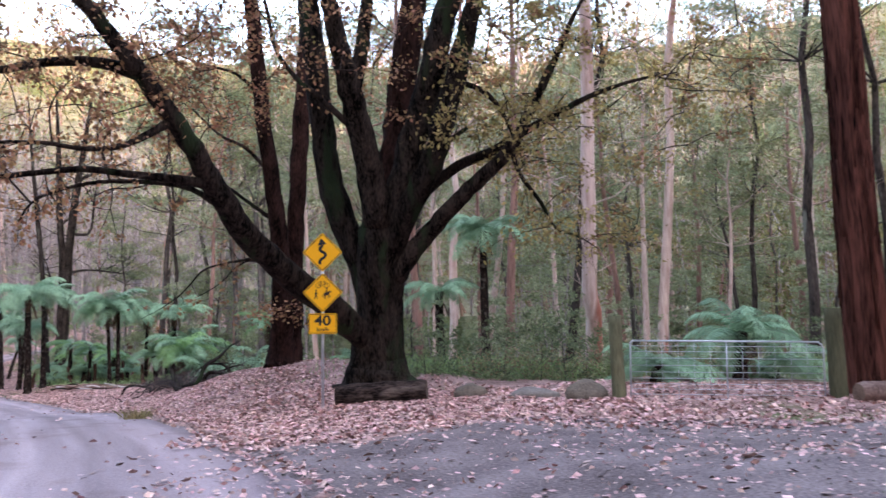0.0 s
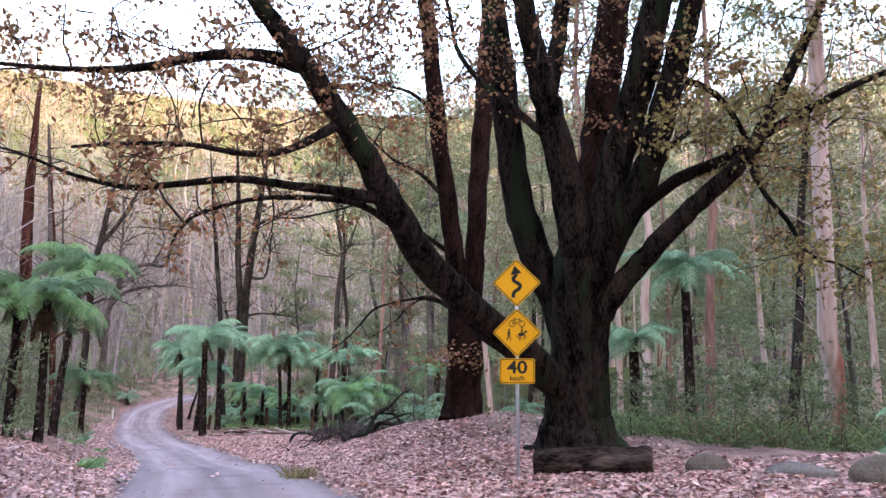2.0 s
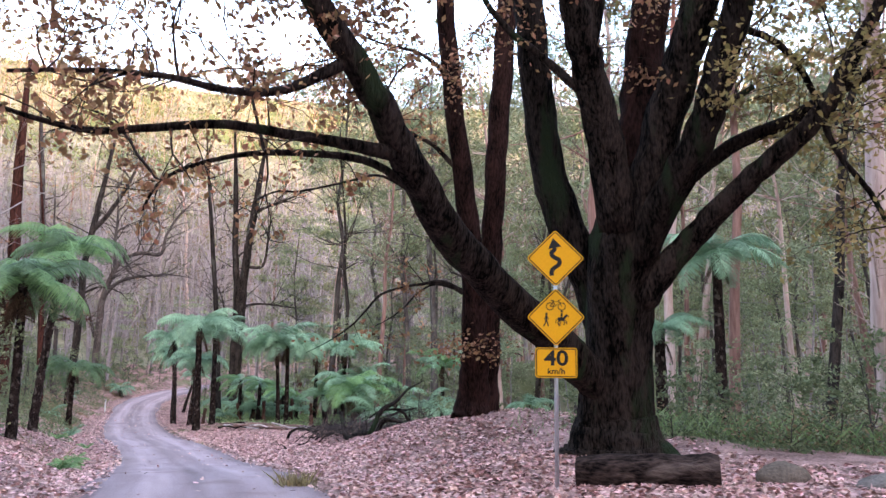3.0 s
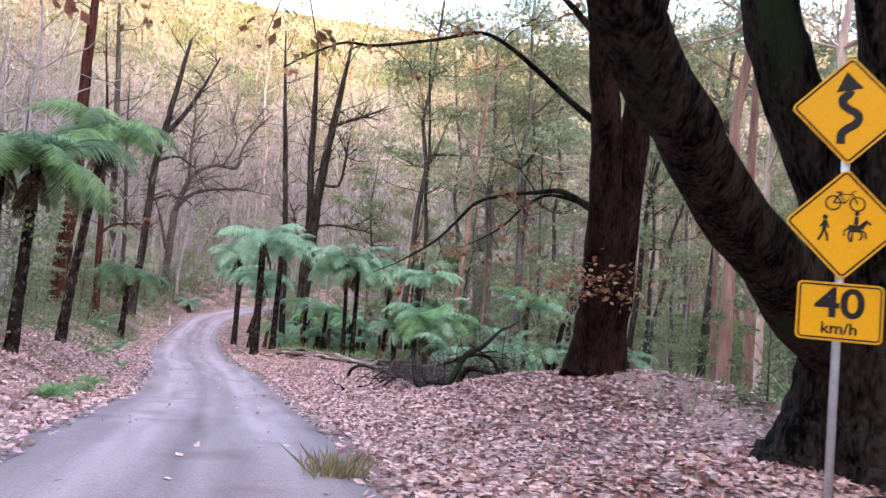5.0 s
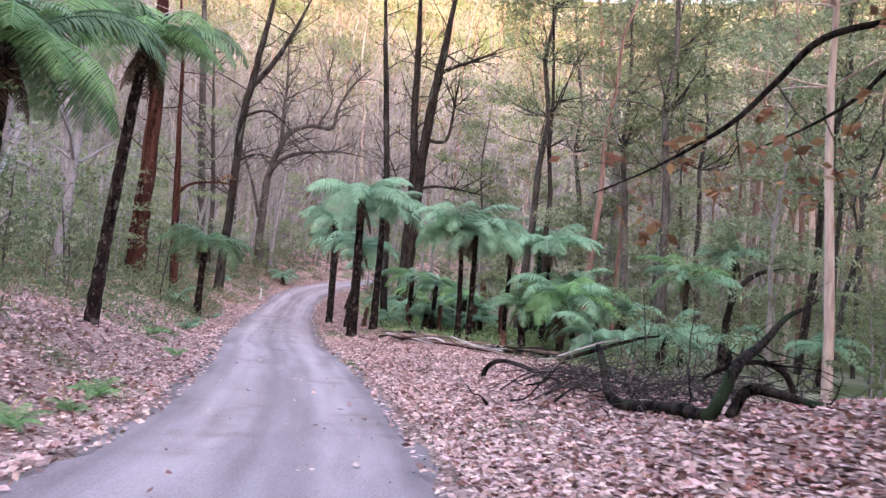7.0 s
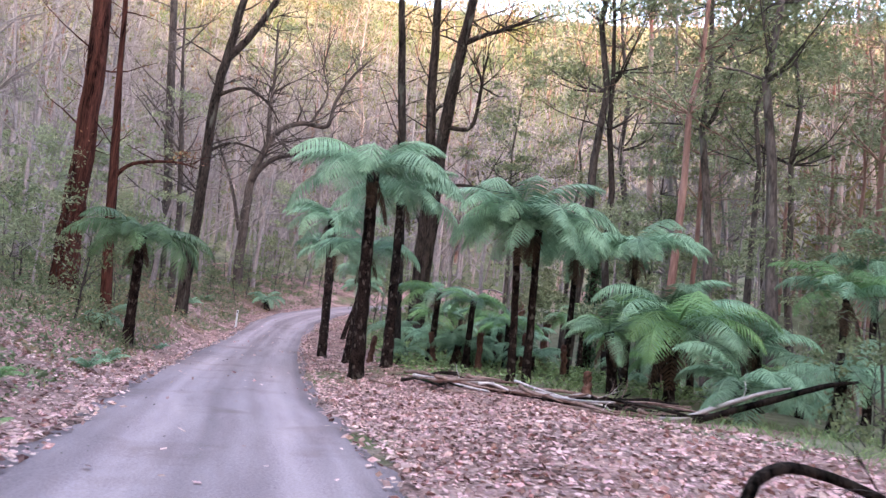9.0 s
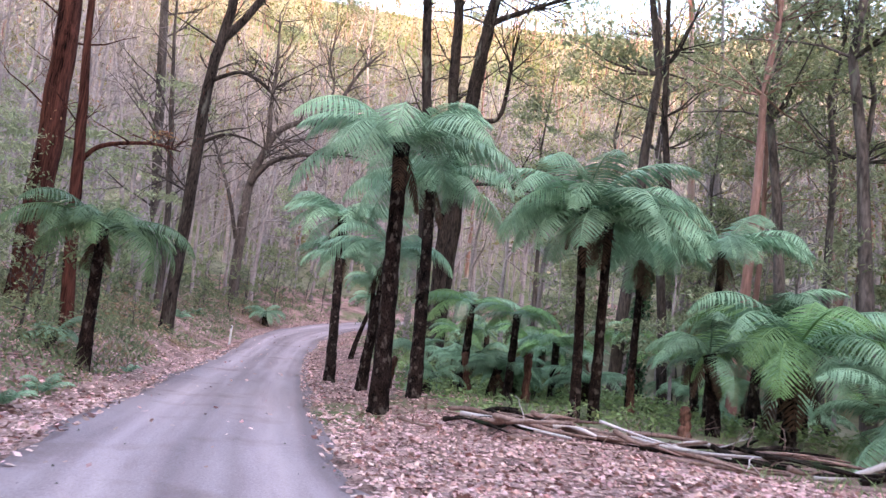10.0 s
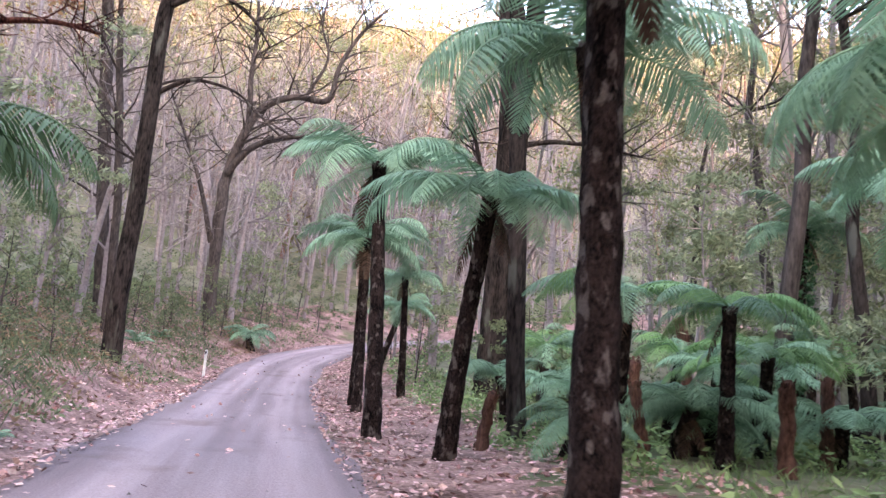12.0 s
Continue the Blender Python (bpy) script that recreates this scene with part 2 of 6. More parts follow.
def quads(name, q, mat, parent=None, label="", kind=""):
    """One mesh of loose quads; q has the shape (n, 4, 3)."""
    n = len(q)
    me = bpy.data.meshes.new(name)
    me.vertices.add(4 * n)
    me.vertices.foreach_set("co", np.asarray(q, np.float32).ravel())
    me.loops.add(4 * n)
    me.loops.foreach_set("vertex_index", np.arange(4 * n, dtype=np.int32))
    me.polygons.add(n)
    me.polygons.foreach_set("loop_start", np.arange(0, 4 * n, 4, dtype=np.int32))
    me.update(calc_edges=True)
    me.materials.append(mat)
    ob = new(name, me)
    if parent:
        ob.parent = parent
    if label or kind:
        tagged(ob, label, kind=kind)
    return ob


def leaf_quads(centres, size, flat=0.0, droop=0.0, ratio=0.45):
    """Diamond leaves of that length at the centres, turned at random; flat: how nearly they lie level."""
    n = len(centres)
    a = npr.normal(size=(n, 3))
    a[:, 2] *= (1 - flat)
    a[:, 2] -= droop
    a /= np.linalg.norm(a, axis=1, keepdims=True)
    b = npr.normal(size=(n, 3))
    b[:, 2] *= (1 - flat)
    b -= a * (a * b).sum(1, keepdims=True)
    b /= np.linalg.norm(b, axis=1, keepdims=True) + 1e-9
    s = (size * npr.uniform(0.6, 1.35, n))[:, None]
    c = np.asarray(centres)
    return np.stack([c - a * s * 0.5, c + b * s * ratio * 0.5, c + a * s * 0.5, c - b * s * ratio * 0.5], 1)


def tube(pts, sides=8, rough=0.0, seed=0, twist=0.0, cap=True, flare=0):
    """Vertices and faces of a bent tapering round bar through pts of (x, y, z, radius)."""
    g = random.Random(seed)
    p = [Vector(q[:3]) for q in pts]
    verts, faces = [], []
    side = Vector((1, 0, 0))
    lumps = [g.uniform(-1, 1) for _ in range(sides)]
    for i, c in enumerate(p):
        along = (p[min(i + 1, len(p) - 1)] - p[max(i - 1, 0)]).normalized()
        side = (side - along * side.dot(along))
        side = side.normalized() if side.length > 1e-4 else along.orthogonal().normalized()
        up = along.cross(side)
        for k in range(sides):
            a = 2 * math.pi * k / sides + twist * i
            r = pts[i][3] * (1 + rough * (0.6 * lumps[k] + 0.4 * g.uniform(-1, 1)))
            verts.append(c + side * (math.cos(a) * r) + up * (math.sin(a) * r))
    for i in range(len(p) - 1):
        for k in range(sides):
            j = (k + 1) % sides
            faces.append((i * sides + k, i * sides + j, (i + 1) * sides + j, (i + 1) * sides + k))
    if cap:
        faces.append(tuple(range(sides))[::-1])
        faces.append(tuple(range((len(p) - 1) * sides, len(p) * sides)))
    return verts, faces


def refine(pts, steps=4, wobble=0.0, seed=0):
    """A smooth line (Catmull-Rom) through pts of (x, y, z, radius), with a little wobble."""
    g = random.Random(seed)
    p = np.array([pts[0], *pts, pts[-1]], float)
    out = []
    for i in range(1, len(p) - 2):
        for k in range(steps):
            t = k / steps
            v = 0.5 * (2 * p[i] + (p[i + 1] - p[i - 1]) * t + (2 * p[i - 1] - 5 * p[i] + 4 * p[i + 1] - p[i + 2]) * t * t
                       + (3 * p[i] - p[i - 1] - 3 * p[i + 1] + p[i + 2]) * t ** 3)
            w = wobble * v[3]
            out.append((v[0] + g.uniform(-w, w), v[1] + g.uniform(-w, w), v[2] + g.uniform(-w, w) * 0.4, max(v[3], 0.003)))
    out.append(tuple(p[-1]))
    return out


def joined(pieces):
    """Several (verts, faces) as one."""
    verts, faces = [], []
    for v, f in pieces:
        o = len(verts)
        verts += v
        faces += [tuple(i + o for i in q) for q in f]
    return verts, faces


def box(size, bevel=0.004):
    bm = bmesh.new()
    bmesh.ops.create_cube(bm, size=1.0, matrix=Matrix.Diagonal((*size, 1)))
    if bevel:
        bmesh.ops.bevel(bm, geom=bm.edges[:], offset=bevel, segments=2, affect='EDGES', profile=0.6)
    return bm


def part(name, bm, mat, parent=None, label="", m=None, smooth=False):
    me = bpy.data.meshes.new(name)
    bm.to_mesh(me)
    bm.free()
    me.materials.append(mat)
    if smooth:
        me.shade_smooth()
    ob = new(name, me)
    if parent:
        ob.parent = parent
    if m:
        ob.matrix_basis = m
    if label:
        tagged(ob, label)
    return ob


def empty(name, m, label, category, group="", kind=""):
    ob = new(name)
    ob.empty_display_size = 0.2
    ob.matrix_basis = m
    return tagged(ob, label, category, group, kind)


# ---- the lie of the land ----
# the middle of the road: x, y, z
LINE = np.array([(9, -60, 0.6), (6, -30, 0.1), (3.2, -12, -0.2), (0.2, 0, -0.25), (-2.2, 6.5, -0.22), (-5.0, 13.0, -0.2), (-8.65, 19.87, -0.3), (-11.1, 24.04, -0.52),
                 (-13.43, 28.02, -0.78), (-17.03, 33.62, -0.90), (-20.23, 38.22, -0.98), (-23.53, 42.72, -1.06), (-29.53, 51.92, -1.06), (-34.5, 59.9, -1.0),
                 (-39.2, 67.9, -0.70), (-42.9, 75.2, -0.10), (-44.6, 82.0, 0.65), (-44.2, 89, 1.45), (-40.5, 96, 2.3), (-34, 103, 3.2), (-24, 110, 4.4)], float)


def smooth_line(p, steps=6):
    q = np.vstack([2 * p[0] - p[1], p, 2 * p[-1] - p[-2]])
    out = []
    for i in range(1, len(q) - 2):
        for k in range(steps):
            t = k / steps
            out.append(0.5 * (2 * q[i] + (q[i + 1] - q[i - 1]) * t + (2 * q[i - 1] - 5 * q[i] + 4 * q[i + 1] - q[i + 2]) * t * t
                              + (3 * q[i] - q[i - 1] - 3 * q[i + 1] + q[i + 2]) * t ** 3))
    return np.array(out + [p[-1]])


ROADLINE = smooth_line(LINE)
ROAD_HALF = 1.97
SEG_A, SEG_D = ROADLINE[:-1], np.diff(ROADLINE, axis=0)
SEG_L2 = (SEG_D[:, :2] ** 2).sum(1)
ARC = np.r_[0, np.cumsum(np.sqrt(SEG_L2))]


def road_frame(x, y):
    """For points: the signed distance from the road's middle (right is plus), the road's height there, and the length along it."""
    x, y = np.atleast_1d(np.asarray(x, float)), np.atleast_1d(np.asarray(y, float))
    best, d, z, s = np.full(x.shape, 1e18), np.zeros(x.shape), np.zeros(x.shape), np.zeros(x.shape)
    for a, v, l2, arc in zip(SEG_A, SEG_D, SEG_L2, ARC):
        t = np.clip(((x - a[0]) * v[0] + (y - a[1]) * v[1]) / l2, 0, 1)
        ex, ey = x - a[0] - t * v[0], y - a[1] - t * v[1]
        e = ex * ex + ey * ey
        near = e < best
        side = np.where(ex * v[1] - ey * v[0] > 0, 1.0, -1.0)
        best = np.where(near, e, best)
        d = np.where(near, side * np.sqrt(e), d)
        z = np.where(near, a[2] + t * v[2], z)
        s = np.where(near, arc + t * math.sqrt(l2), s)
    return d, z, s


def ease(a, b, v):
    t = np.clip((v - a) / (b - a), 0, 1)
    return t * t * (3 - 2 * t)


def waves(x, y, f, seed):
    return np.sin(x * f + 1.7 * seed) * np.cos(y * f * 1.13 + 0.9 * seed) + 0.5 * np.sin(x * f * 2.1 - y * f * 1.7 + seed)


def ground_z(x, y):
    d, z, s = road_frame(x, y)
    x, y = np.atleast_1d(np.asarray(x, float)), np.atleast_1d(np.asarray(y, float))
    mound = 0.30 + 0.45 * np.exp(-((y - 29) / 7.0) ** 2) * ease(-30, -12, -np.abs(x + 9) - 6)
    right = mound * ease(2.2, 6.0, d) - 0.55 * ease(10, 24, d) * ease(28, 48, y)
    left = -0.16 * np.exp(-((-d - 2.5) / 0.5) ** 2) * (d < 0) + 0.62 * ease(2.9, 5.2, -d) + 0.20 * np.maximum(-d - 5.0, 0) + 0.0035 * np.maximum(-d - 9, 0) ** 2
    left = np.where(left > 30, 30 + (left - 30) * 0.45, left)
    left = np.where(left > 90, 90 + 26 * (1 - np.exp(-(left - 90) / 26)), left)
    far = np.hypot(x + 14, y - 42)
    hill = 0.0045 * np.maximum(far - 62, 0) ** 2
    hill = np.where(hill > 20, 20 + (far - 128.7) * 0.74, hill)
    hill = np.where(hill > 92, 92 + 24 * (1 - np.exp(-(hill - 92) / 24)), hill) + np.minimum(ease(0, -80, y) * 0.75 * np.maximum(far - 55, 0), 55)
    right = right + 0.58 * np.exp(-(((x + 3.6) / 3.3) ** 2 + ((y - 28.0) / 3.0) ** 2))
    lump = 0.05 * waves(x, y, 0.9, 1) + 0.10 * waves(x, y, 0.31, 2)
    rise = np.where(d > 0, right + hill, left + np.maximum(hill - np.maximum(left, 0), 0))
    out = z * ease(70, 40, np.abs(d)) + rise + lump * ease(2.0, 4.5, np.abs(d))
    return out - 0.10 * ease(ROAD_HALF + 0.05, ROAD_HALF - 0.35, np.abs(d))


def gz(x, y):
    return float(ground_z(x, y)[0])


def graded(lo, hi, a, b, fine, grow=1.12):
    mid = list(np.arange(a, b + 1e-6, fine))
    step, v, up = fine, mid[-1], []
    while v < hi:
        step *= grow
        v += step
        up.append(min(v, hi))
    step, v, down = fine, mid[0], []
    while v > lo:
        step *= grow
        v -= step
        down.append(max(v, lo))
    return np.array(down[::-1] + mid + up)


gx, gy = graded(-420, 420, -46, 12, 0.33), graded(-420, 480, 2, 72, 0.33)
GX, GY = np.meshgrid(gx, gy)
GZ = ground_z(GX.ravel(), GY.ravel())
nx, ny = len(gx), len(gy)
ii = (np.arange(ny - 1)[:, None] * nx + np.arange(nx - 1)).ravel()
ground = bpy.data.meshes.new("ground")
ground.from_pydata(np.stack([GX.ravel(), GY.ravel(), GZ], 1).tolist(), [], np.stack([ii, ii + 1, ii + nx + 1, ii + nx], 1).tolist())
ground.materials.append(M_LITTER)
ground.materials.append(M_HILL)
cx, cy = (GX[:-1, :-1] + GX[1:, 1:]).ravel() / 2, (GY[:-1, :-1] + GY[1:, 1:]).ravel() / 2
cd = road_frame(cx, cy)[0]
wild = np.where(cd < 0, -cd - 13, cd - 11) + 3.0 * waves(cx, cy, 0.35, 6)
wild = np.where((cd > 0) & (cy > 50), np.maximum(wild, cd - 4.6 + 0.8 * waves(cx, cy, 0.9, 3)), wild)
wild = np.where((cd > 0) & (cy < 24), np.minimum(wild, cy - 24 + 0.6 * waves(cx, cy, 0.8, 2)), wild)
ground.polygons.foreach_set("material_index", (wild > 0).astype(np.int32))
ground.shade_smooth()
tagged(new("ground", ground), "forest floor covered with pinkish brown fallen leaves", "ground", kind="structure")

# the gravel road: a worn sheet with two wheel tracks, its edges sinking into the litter
rv, rf, wears, acrosses, forwards = [], [], [], [], []
cross = np.linspace(-1, 1, 57)
along = np.diff(ROADLINE[:, :2], axis=0, append=[2 * ROADLINE[-1, :2] - ROADLINE[-2, :2]])
along /= np.linalg.norm(along, axis=1, keepdims=True)
fine_line = smooth_line(LINE, 24)
turned = np.gradient(fine_line[:, :2], axis=0)
turned /= np.linalg.norm(turned, axis=1, keepdims=True)
for k, (c, a) in enumerate(zip(fine_line, turned)):
    half = ROAD_HALF + 0.12 * math.sin(k * 0.31) + 0.07 * math.sin(k * 0.83 + 1)
    for u in cross:
        off = u * half
        wears.append(0.75 * math.exp(-((off - 0.85) / 0.38) ** 2) + 0.75 * math.exp(-((off + 0.85) / 0.38) ** 2) + 0.25 - 0.45 * max(0.0, abs(u) - 0.66) / 0.34
                     + 0.11 * math.sin(off * 11 + 0.7 * math.sin(k * 0.043)) + 0.08 * math.sin(off * 19 + 1.3 + 0.9 * math.sin(k * 0.031 + 1)))
        acrosses.append(off)
        forwards.append(k * 0.28)
        rut = -0.022 * (math.exp(-((off - 0.80) / 0.28) ** 2) + math.exp(-((off + 0.80) / 0.28) ** 2))
        edge = -0.09 * max(0.0, abs(u) - 0.86) / 0.14
        rv.append((c[0] + a[1] * off, c[1] - a[0] * off, c[2] + 0.03 - 0.03 * u * u + rut + edge))
n = len(cross)
for k in range(len(fine_line) - 1):
    rf += [(k * n + j, k * n + j + 1, (k + 1) * n + j + 1, (k + 1) * n + j) for j in range(n - 1)]
road = link("road", rv, rf, M_ROAD)
for nm, vals in (("wear", wears), ("across", acrosses), ("forward", forwards)):
    road.data.attributes.new(nm, 'FLOAT', 'POINT').data.foreach_set("value", vals)
tagged(road, "narrow winding lilac-grey gravel forest road", "road", kind="structure")

# ---- the old oak and the trees behind it ----


def leaves_along(lines, count, spread, size, droop=0.4):
    """Centres of leaves in tufts about the outer parts of the given branch lines."""
    out = []
    while len(out) < count:
        ln = lines[rnd.randrange(len(lines))]
        i = rnd.randrange(len(ln) - 1)
        t = rnd.random()
        p = [ln[i][k] * (1 - t) + ln[i + 1][k] * t + rnd.gauss(0, spread * 0.6) for k in range(3)]
        w = spread * rnd.uniform(0.35, 1.0)
        out += [(p[0] + rnd.gauss(0, w), p[1] + rnd.gauss(0, w), p[2] + rnd.gauss(-w * 0.3, w * 0.7)) for _ in range(rnd.randrange(5, 16))]
    return out


def twigs_from(pts, count, length, seed, droop=0.0, start=0.15, thick=0.012):
    """Side twigs of a branch: bent thin lines that fork once."""
    g = random.Random(seed)
    out = []
    for _ in range(count):
        i = g.randrange(int(len(pts) * start), len(pts) - 1)
        p = Vector(pts[i][:3])
        along = (Vector(pts[i + 1][:3]) - p).normalized()
        way = (along * g.uniform(0.1, 0.9) + Vector((g.uniform(-1, 1), g.uniform(-1, 1), g.uniform(-0.5, 0.9)))).normalized()
        ln = length * g.uniform(0.5, 1.3)
        r = min(pts[i][3] * 0.5, thick * g.uniform(0.7, 1.5))
        line, q = [(*p, r)], p.copy()
        for k in range(4):
            way = (way + Vector((g.uniform(-.45, .45), g.uniform(-.45, .45), g.uniform(-.4, .4) - droop))).normalized()
            q = q + way * ln / 4
            line.append((*q, r * (0.8 - 0.17 * k)))
        out.append(line)
        j = line[2]
        way = (way + Vector((g.uniform(-1, 1), g.uniform(-1, 1), g.uniform(-.6, .6)))).normalized()
        q = Vector(j[:3])
        out.append([j, (*(q + way * ln * 0.25), r * 0.4), (*(q + way * ln * 0.5 + Vector((0, 0, -droop * .2))), r * 0.2)])
    return out


oak = empty("oak_tree", pose(-1.4, 21.7, gz(-1.4, 21.7)), "huge old oak with dark mossy bark and brown autumn leaves", "tree")
OAK0 = oak.matrix_basis.inverted()


def limb(thing, name, pts, mat, sides=12, wobble=0.10, rough=0.08, seed=0, label=""):
    inv = thing.matrix_basis.inverted()
    line = refine(pts, 5, wobble, seed)
    v, f = tube(line, sides, rough, seed)
    link(name, [inv @ q for q in v], f, mat, thing, label)
    return line


# trunk with spreading root flare
gt = gz(-1.4, 21.7)
trunk = refine([(-1.48, 21.85, gt - 0.25, 1.10), (-1.48, 21.85, gt + 0.12, 0.92), (-1.48, 21.80, gt + 0.55, 0.76), (-1.46, 21.73, 1.2, 0.67), (-1.40, 21.63, 2.28, 0.61),
                (-1.32, 21.44, 3.39, 0.635), (-1.21, 21.29, 4.28, 0.63), (-1.13, 21.18, 5.1, 0.40)], 5, 0.02, 3)
tv, tf = tube(trunk, 28, 0.07, 3)
fl = []
for v in tv:
    h = max(0.0, 1 - (v.z - gt) / 1.0)
    a = math.atan2(v.y - 21.8, v.x + 1.48)
    k = 1 + 0.20 * h * h * math.cos(5 * a + 0.8) + 0.03 * math.cos(9 * a + v.z * 2)
    fl.append(OAK0 @ Vector((-1.48 + (v.x + 1.48) * k, 21.8 + (v.y - 21.8) * k, v.z)))
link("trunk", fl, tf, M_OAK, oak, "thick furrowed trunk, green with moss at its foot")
limb_lines = []
BOUGHS = (
    ("limb", [(-1.70, 21.55, 1.35, 0.34), (-2.45, 20.55, 2.18, 0.35), (-3.27, 18.95, 2.92, 0.295), (-3.96, 17.41, 3.75, 0.26), (-4.36, 16.44, 4.62, 0.22), (-4.72, 15.80, 5.40, 0.19),
              (-5.20, 15.14, 6.20, 0.167), (-5.57, 14.75, 6.73, 0.149), (-6.03, 14.24, 7.33, 0.114), (-6.9, 13.6, 8.2, 0.06)], "long arching limb, black with moss on its upper side"),
    ("branch", [(-4.43, 16.35, 4.47, 0.110), (-4.96, 15.82, 4.48, 0.082), (-5.45, 15.31, 4.45, 0.067), (-6.12, 14.76, 4.44, 0.057), (-6.89, 14.23, 4.25, 0.048), (-7.29, 13.86, 4.13, 0.039),
                (-7.85, 13.42, 4.21, 0.028), (-8.38, 13.06, 4.42, 0.020), (-9.01, 12.70, 4.58, 0.013)], ""),
    ("branch", [(-4.14, 17.01, 3.99, 0.070), (-4.79, 16.69, 4.44, 0.061), (-5.61, 16.41, 4.54, 0.052), (-6.58, 16.12, 4.47, 0.039), (-7.42, 15.81, 4.12, 0.025), (-7.76, 15.82, 3.66, 0.017)], ""),
    ("branch", [(-4.85, 15.65, 5.55, 0.10), (-5.44, 15.04, 4.95, 0.062), (-5.87, 14.36, 4.70, 0.044), (-6.33, 13.74, 4.66, 0.035), (-6.93, 13.13, 4.52, 0.027), (-7.38, 12.66, 4.35, 0.019)], ""),
    ("branch", [(-5.25, 15.1, 6.25, 0.13), (-5.9, 14.9, 6.42, 0.10), (-6.7, 14.6, 6.35, 0.08), (-7.6, 14.2, 6.05, 0.06), (-8.6, 13.8, 5.95, 0.04), (-9.7, 13.4, 6.0, 0.02)], ""),
    ("limb", [(-1.50, 21.78, 2.0, 0.30), (-1.80, 21.80, 3.15, 0.355), (-2.40, 21.69, 4.75, 0.341), (-2.73, 21.58, 6.08, 0.322), (-2.92, 21.40, 7.91, 0.301), (-3.12, 21.21, 9.78, 0.280), (-3.39, 21.07, 12.43, 0.224), (-3.9, 20.6, 15.5, 0.1)], ""),
    ("limb", [(-1.35, 21.05, 4.3, 0.40), (-1.69, 20.43, 6.15, 0.330), (-1.96, 19.91, 7.48, 0.283), (-2.18, 19.48, 8.46, 0.236), (-2.39, 19.01, 9.61, 0.191), (-2.52, 18.39, 11.08, 0.125), (-2.9, 17.6, 13.2, 0.05)], ""),
    ("limb", [(-1.90, 19.85, 7.2, 0.184), (-1.67, 19.91, 8.38, 0.175), (-1.52, 19.90, 9.67, 0.155), (-1.31, 19.65, 11.20, 0.111), (-1.0, 19.2, 13.2, 0.05)], ""),
    ("limb", [(-1.14, 21.45, 4.3, 0.45), (-0.90, 21.64, 6.61, 0.424), (-0.67, 21.55, 8.43, 0.393), (-0.43, 21.46, 10.29, 0.362), (-0.10, 21.26, 12.79, 0.274), (0.3, 21, 16, 0.12)], "straight reddish upright stem"),
    ("limb", [(-1.03, 21.15, 4.4, 0.36), (-0.55, 20.78, 6.08, 0.344), (-0.08, 20.39, 7.53, 0.328), (0.26, 20.01, 8.83, 0.303), (0.66, 19.60, 10.31, 0.245), (1.2, 19.0, 13, 0.1)], ""),
    ("limb", [(-1.05, 21.10, 3.75, 0.33), (-0.45, 20.61, 4.90, 0.303), (0.09, 20.22, 5.87, 0.286), (0.48, 19.83, 7.26, 0.261), (0.85, 19.46, 8.50, 0.237), (1.25, 18.96, 9.95, 0.182), (1.8, 18.2, 12, 0.08)], ""),
    ("branch", [(0.20, 20.10, 6.05, 0.09), (0.54, 19.93, 6.25, 0.068), (0.89, 19.85, 6.47, 0.041)], "short broken stub"),
    ("limb", [(-0.98, 21.30, 3.0, 0.30), (-0.37, 21.04, 3.76, 0.241), (0.37, 20.63, 4.54, 0.213), (1.06, 20.24, 5.18, 0.192), (1.87, 19.86, 5.87, 0.162), (2.39, 19.58, 6.79, 0.130), (2.85, 19.30, 7.69, 0.098),
              (3.30, 19.00, 8.65, 0.058), (3.8, 18.6, 9.6, 0.02)], ""),
    ("branch", [(-0.95, 21.20, 4.25, 0.17), (-0.09, 21.03, 5.21, 0.144), (0.76, 20.79, 5.78, 0.130), (1.57, 20.59, 6.07, 0.117), (2.32, 20.25, 6.46, 0.104), (3.04, 19.92, 6.77, 0.086), (3.80, 19.60, 7.11, 0.064),
                (4.89, 19.35, 7.42, 0.038), (5.8, 19.1, 7.5, 0.015)], "long thin sweeping branch"),
    ("branch", [(1.90, 19.86, 5.95, 0.061), (2.17, 19.93, 5.25, 0.050), (2.62, 20.03, 4.64, 0.045), (2.96, 20.11, 4.03, 0.035), (3.50, 20.16, 3.82, 0.025), (4.0, 20.2, 3.5, 0.01)], ""),
    ("branch", [(-1.88, 20.19, 6.55, 0.09), (-2.73, 19.99, 7.34, 0.072), (-3.27, 19.90, 7.81, 0.061), (-3.75, 19.77, 8.51, 0.050), (-3.95, 19.64, 9.54, 0.039), (-4.3, 19.5, 10.6, 0.02)], ""),
    ("branch", [(-0.25, 20.3, 7.95, 0.10), (0.61, 20.37, 7.81, 0.071), (1.33, 20.46, 7.56, 0.065), (1.83, 20.57, 7.00, 0.059), (2.15, 20.68, 6.23, 0.048), (2.3, 20.7, 5.7, 0.02)], ""),
)
for k, (nm, pts, lab) in enumerate(BOUGHS):
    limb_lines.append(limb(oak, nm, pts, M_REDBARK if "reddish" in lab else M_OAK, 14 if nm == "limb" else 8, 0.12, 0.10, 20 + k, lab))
twig_lines = []
for k, ln in enumerate(limb_lines):
    thin = [q for q in ln if q[3] < 0.2]
    if len(thin) > 6:
        twig_lines += twigs_from(thin, 12 if k < 5 or k in (12, 13, 14, 16) else 7, 1.3, 60 + k, 0.05)
tw = [tube(t, 4, 0, cap=False) for t in twig_lines]
v, f = joined(tw)
link("twig_spray", [OAK0 @ q for q in v], f, M_TWIG, oak, "bare thin twigs", kind="stuff")
low = [t for t in twig_lines if t[-1][2] > 3.0]
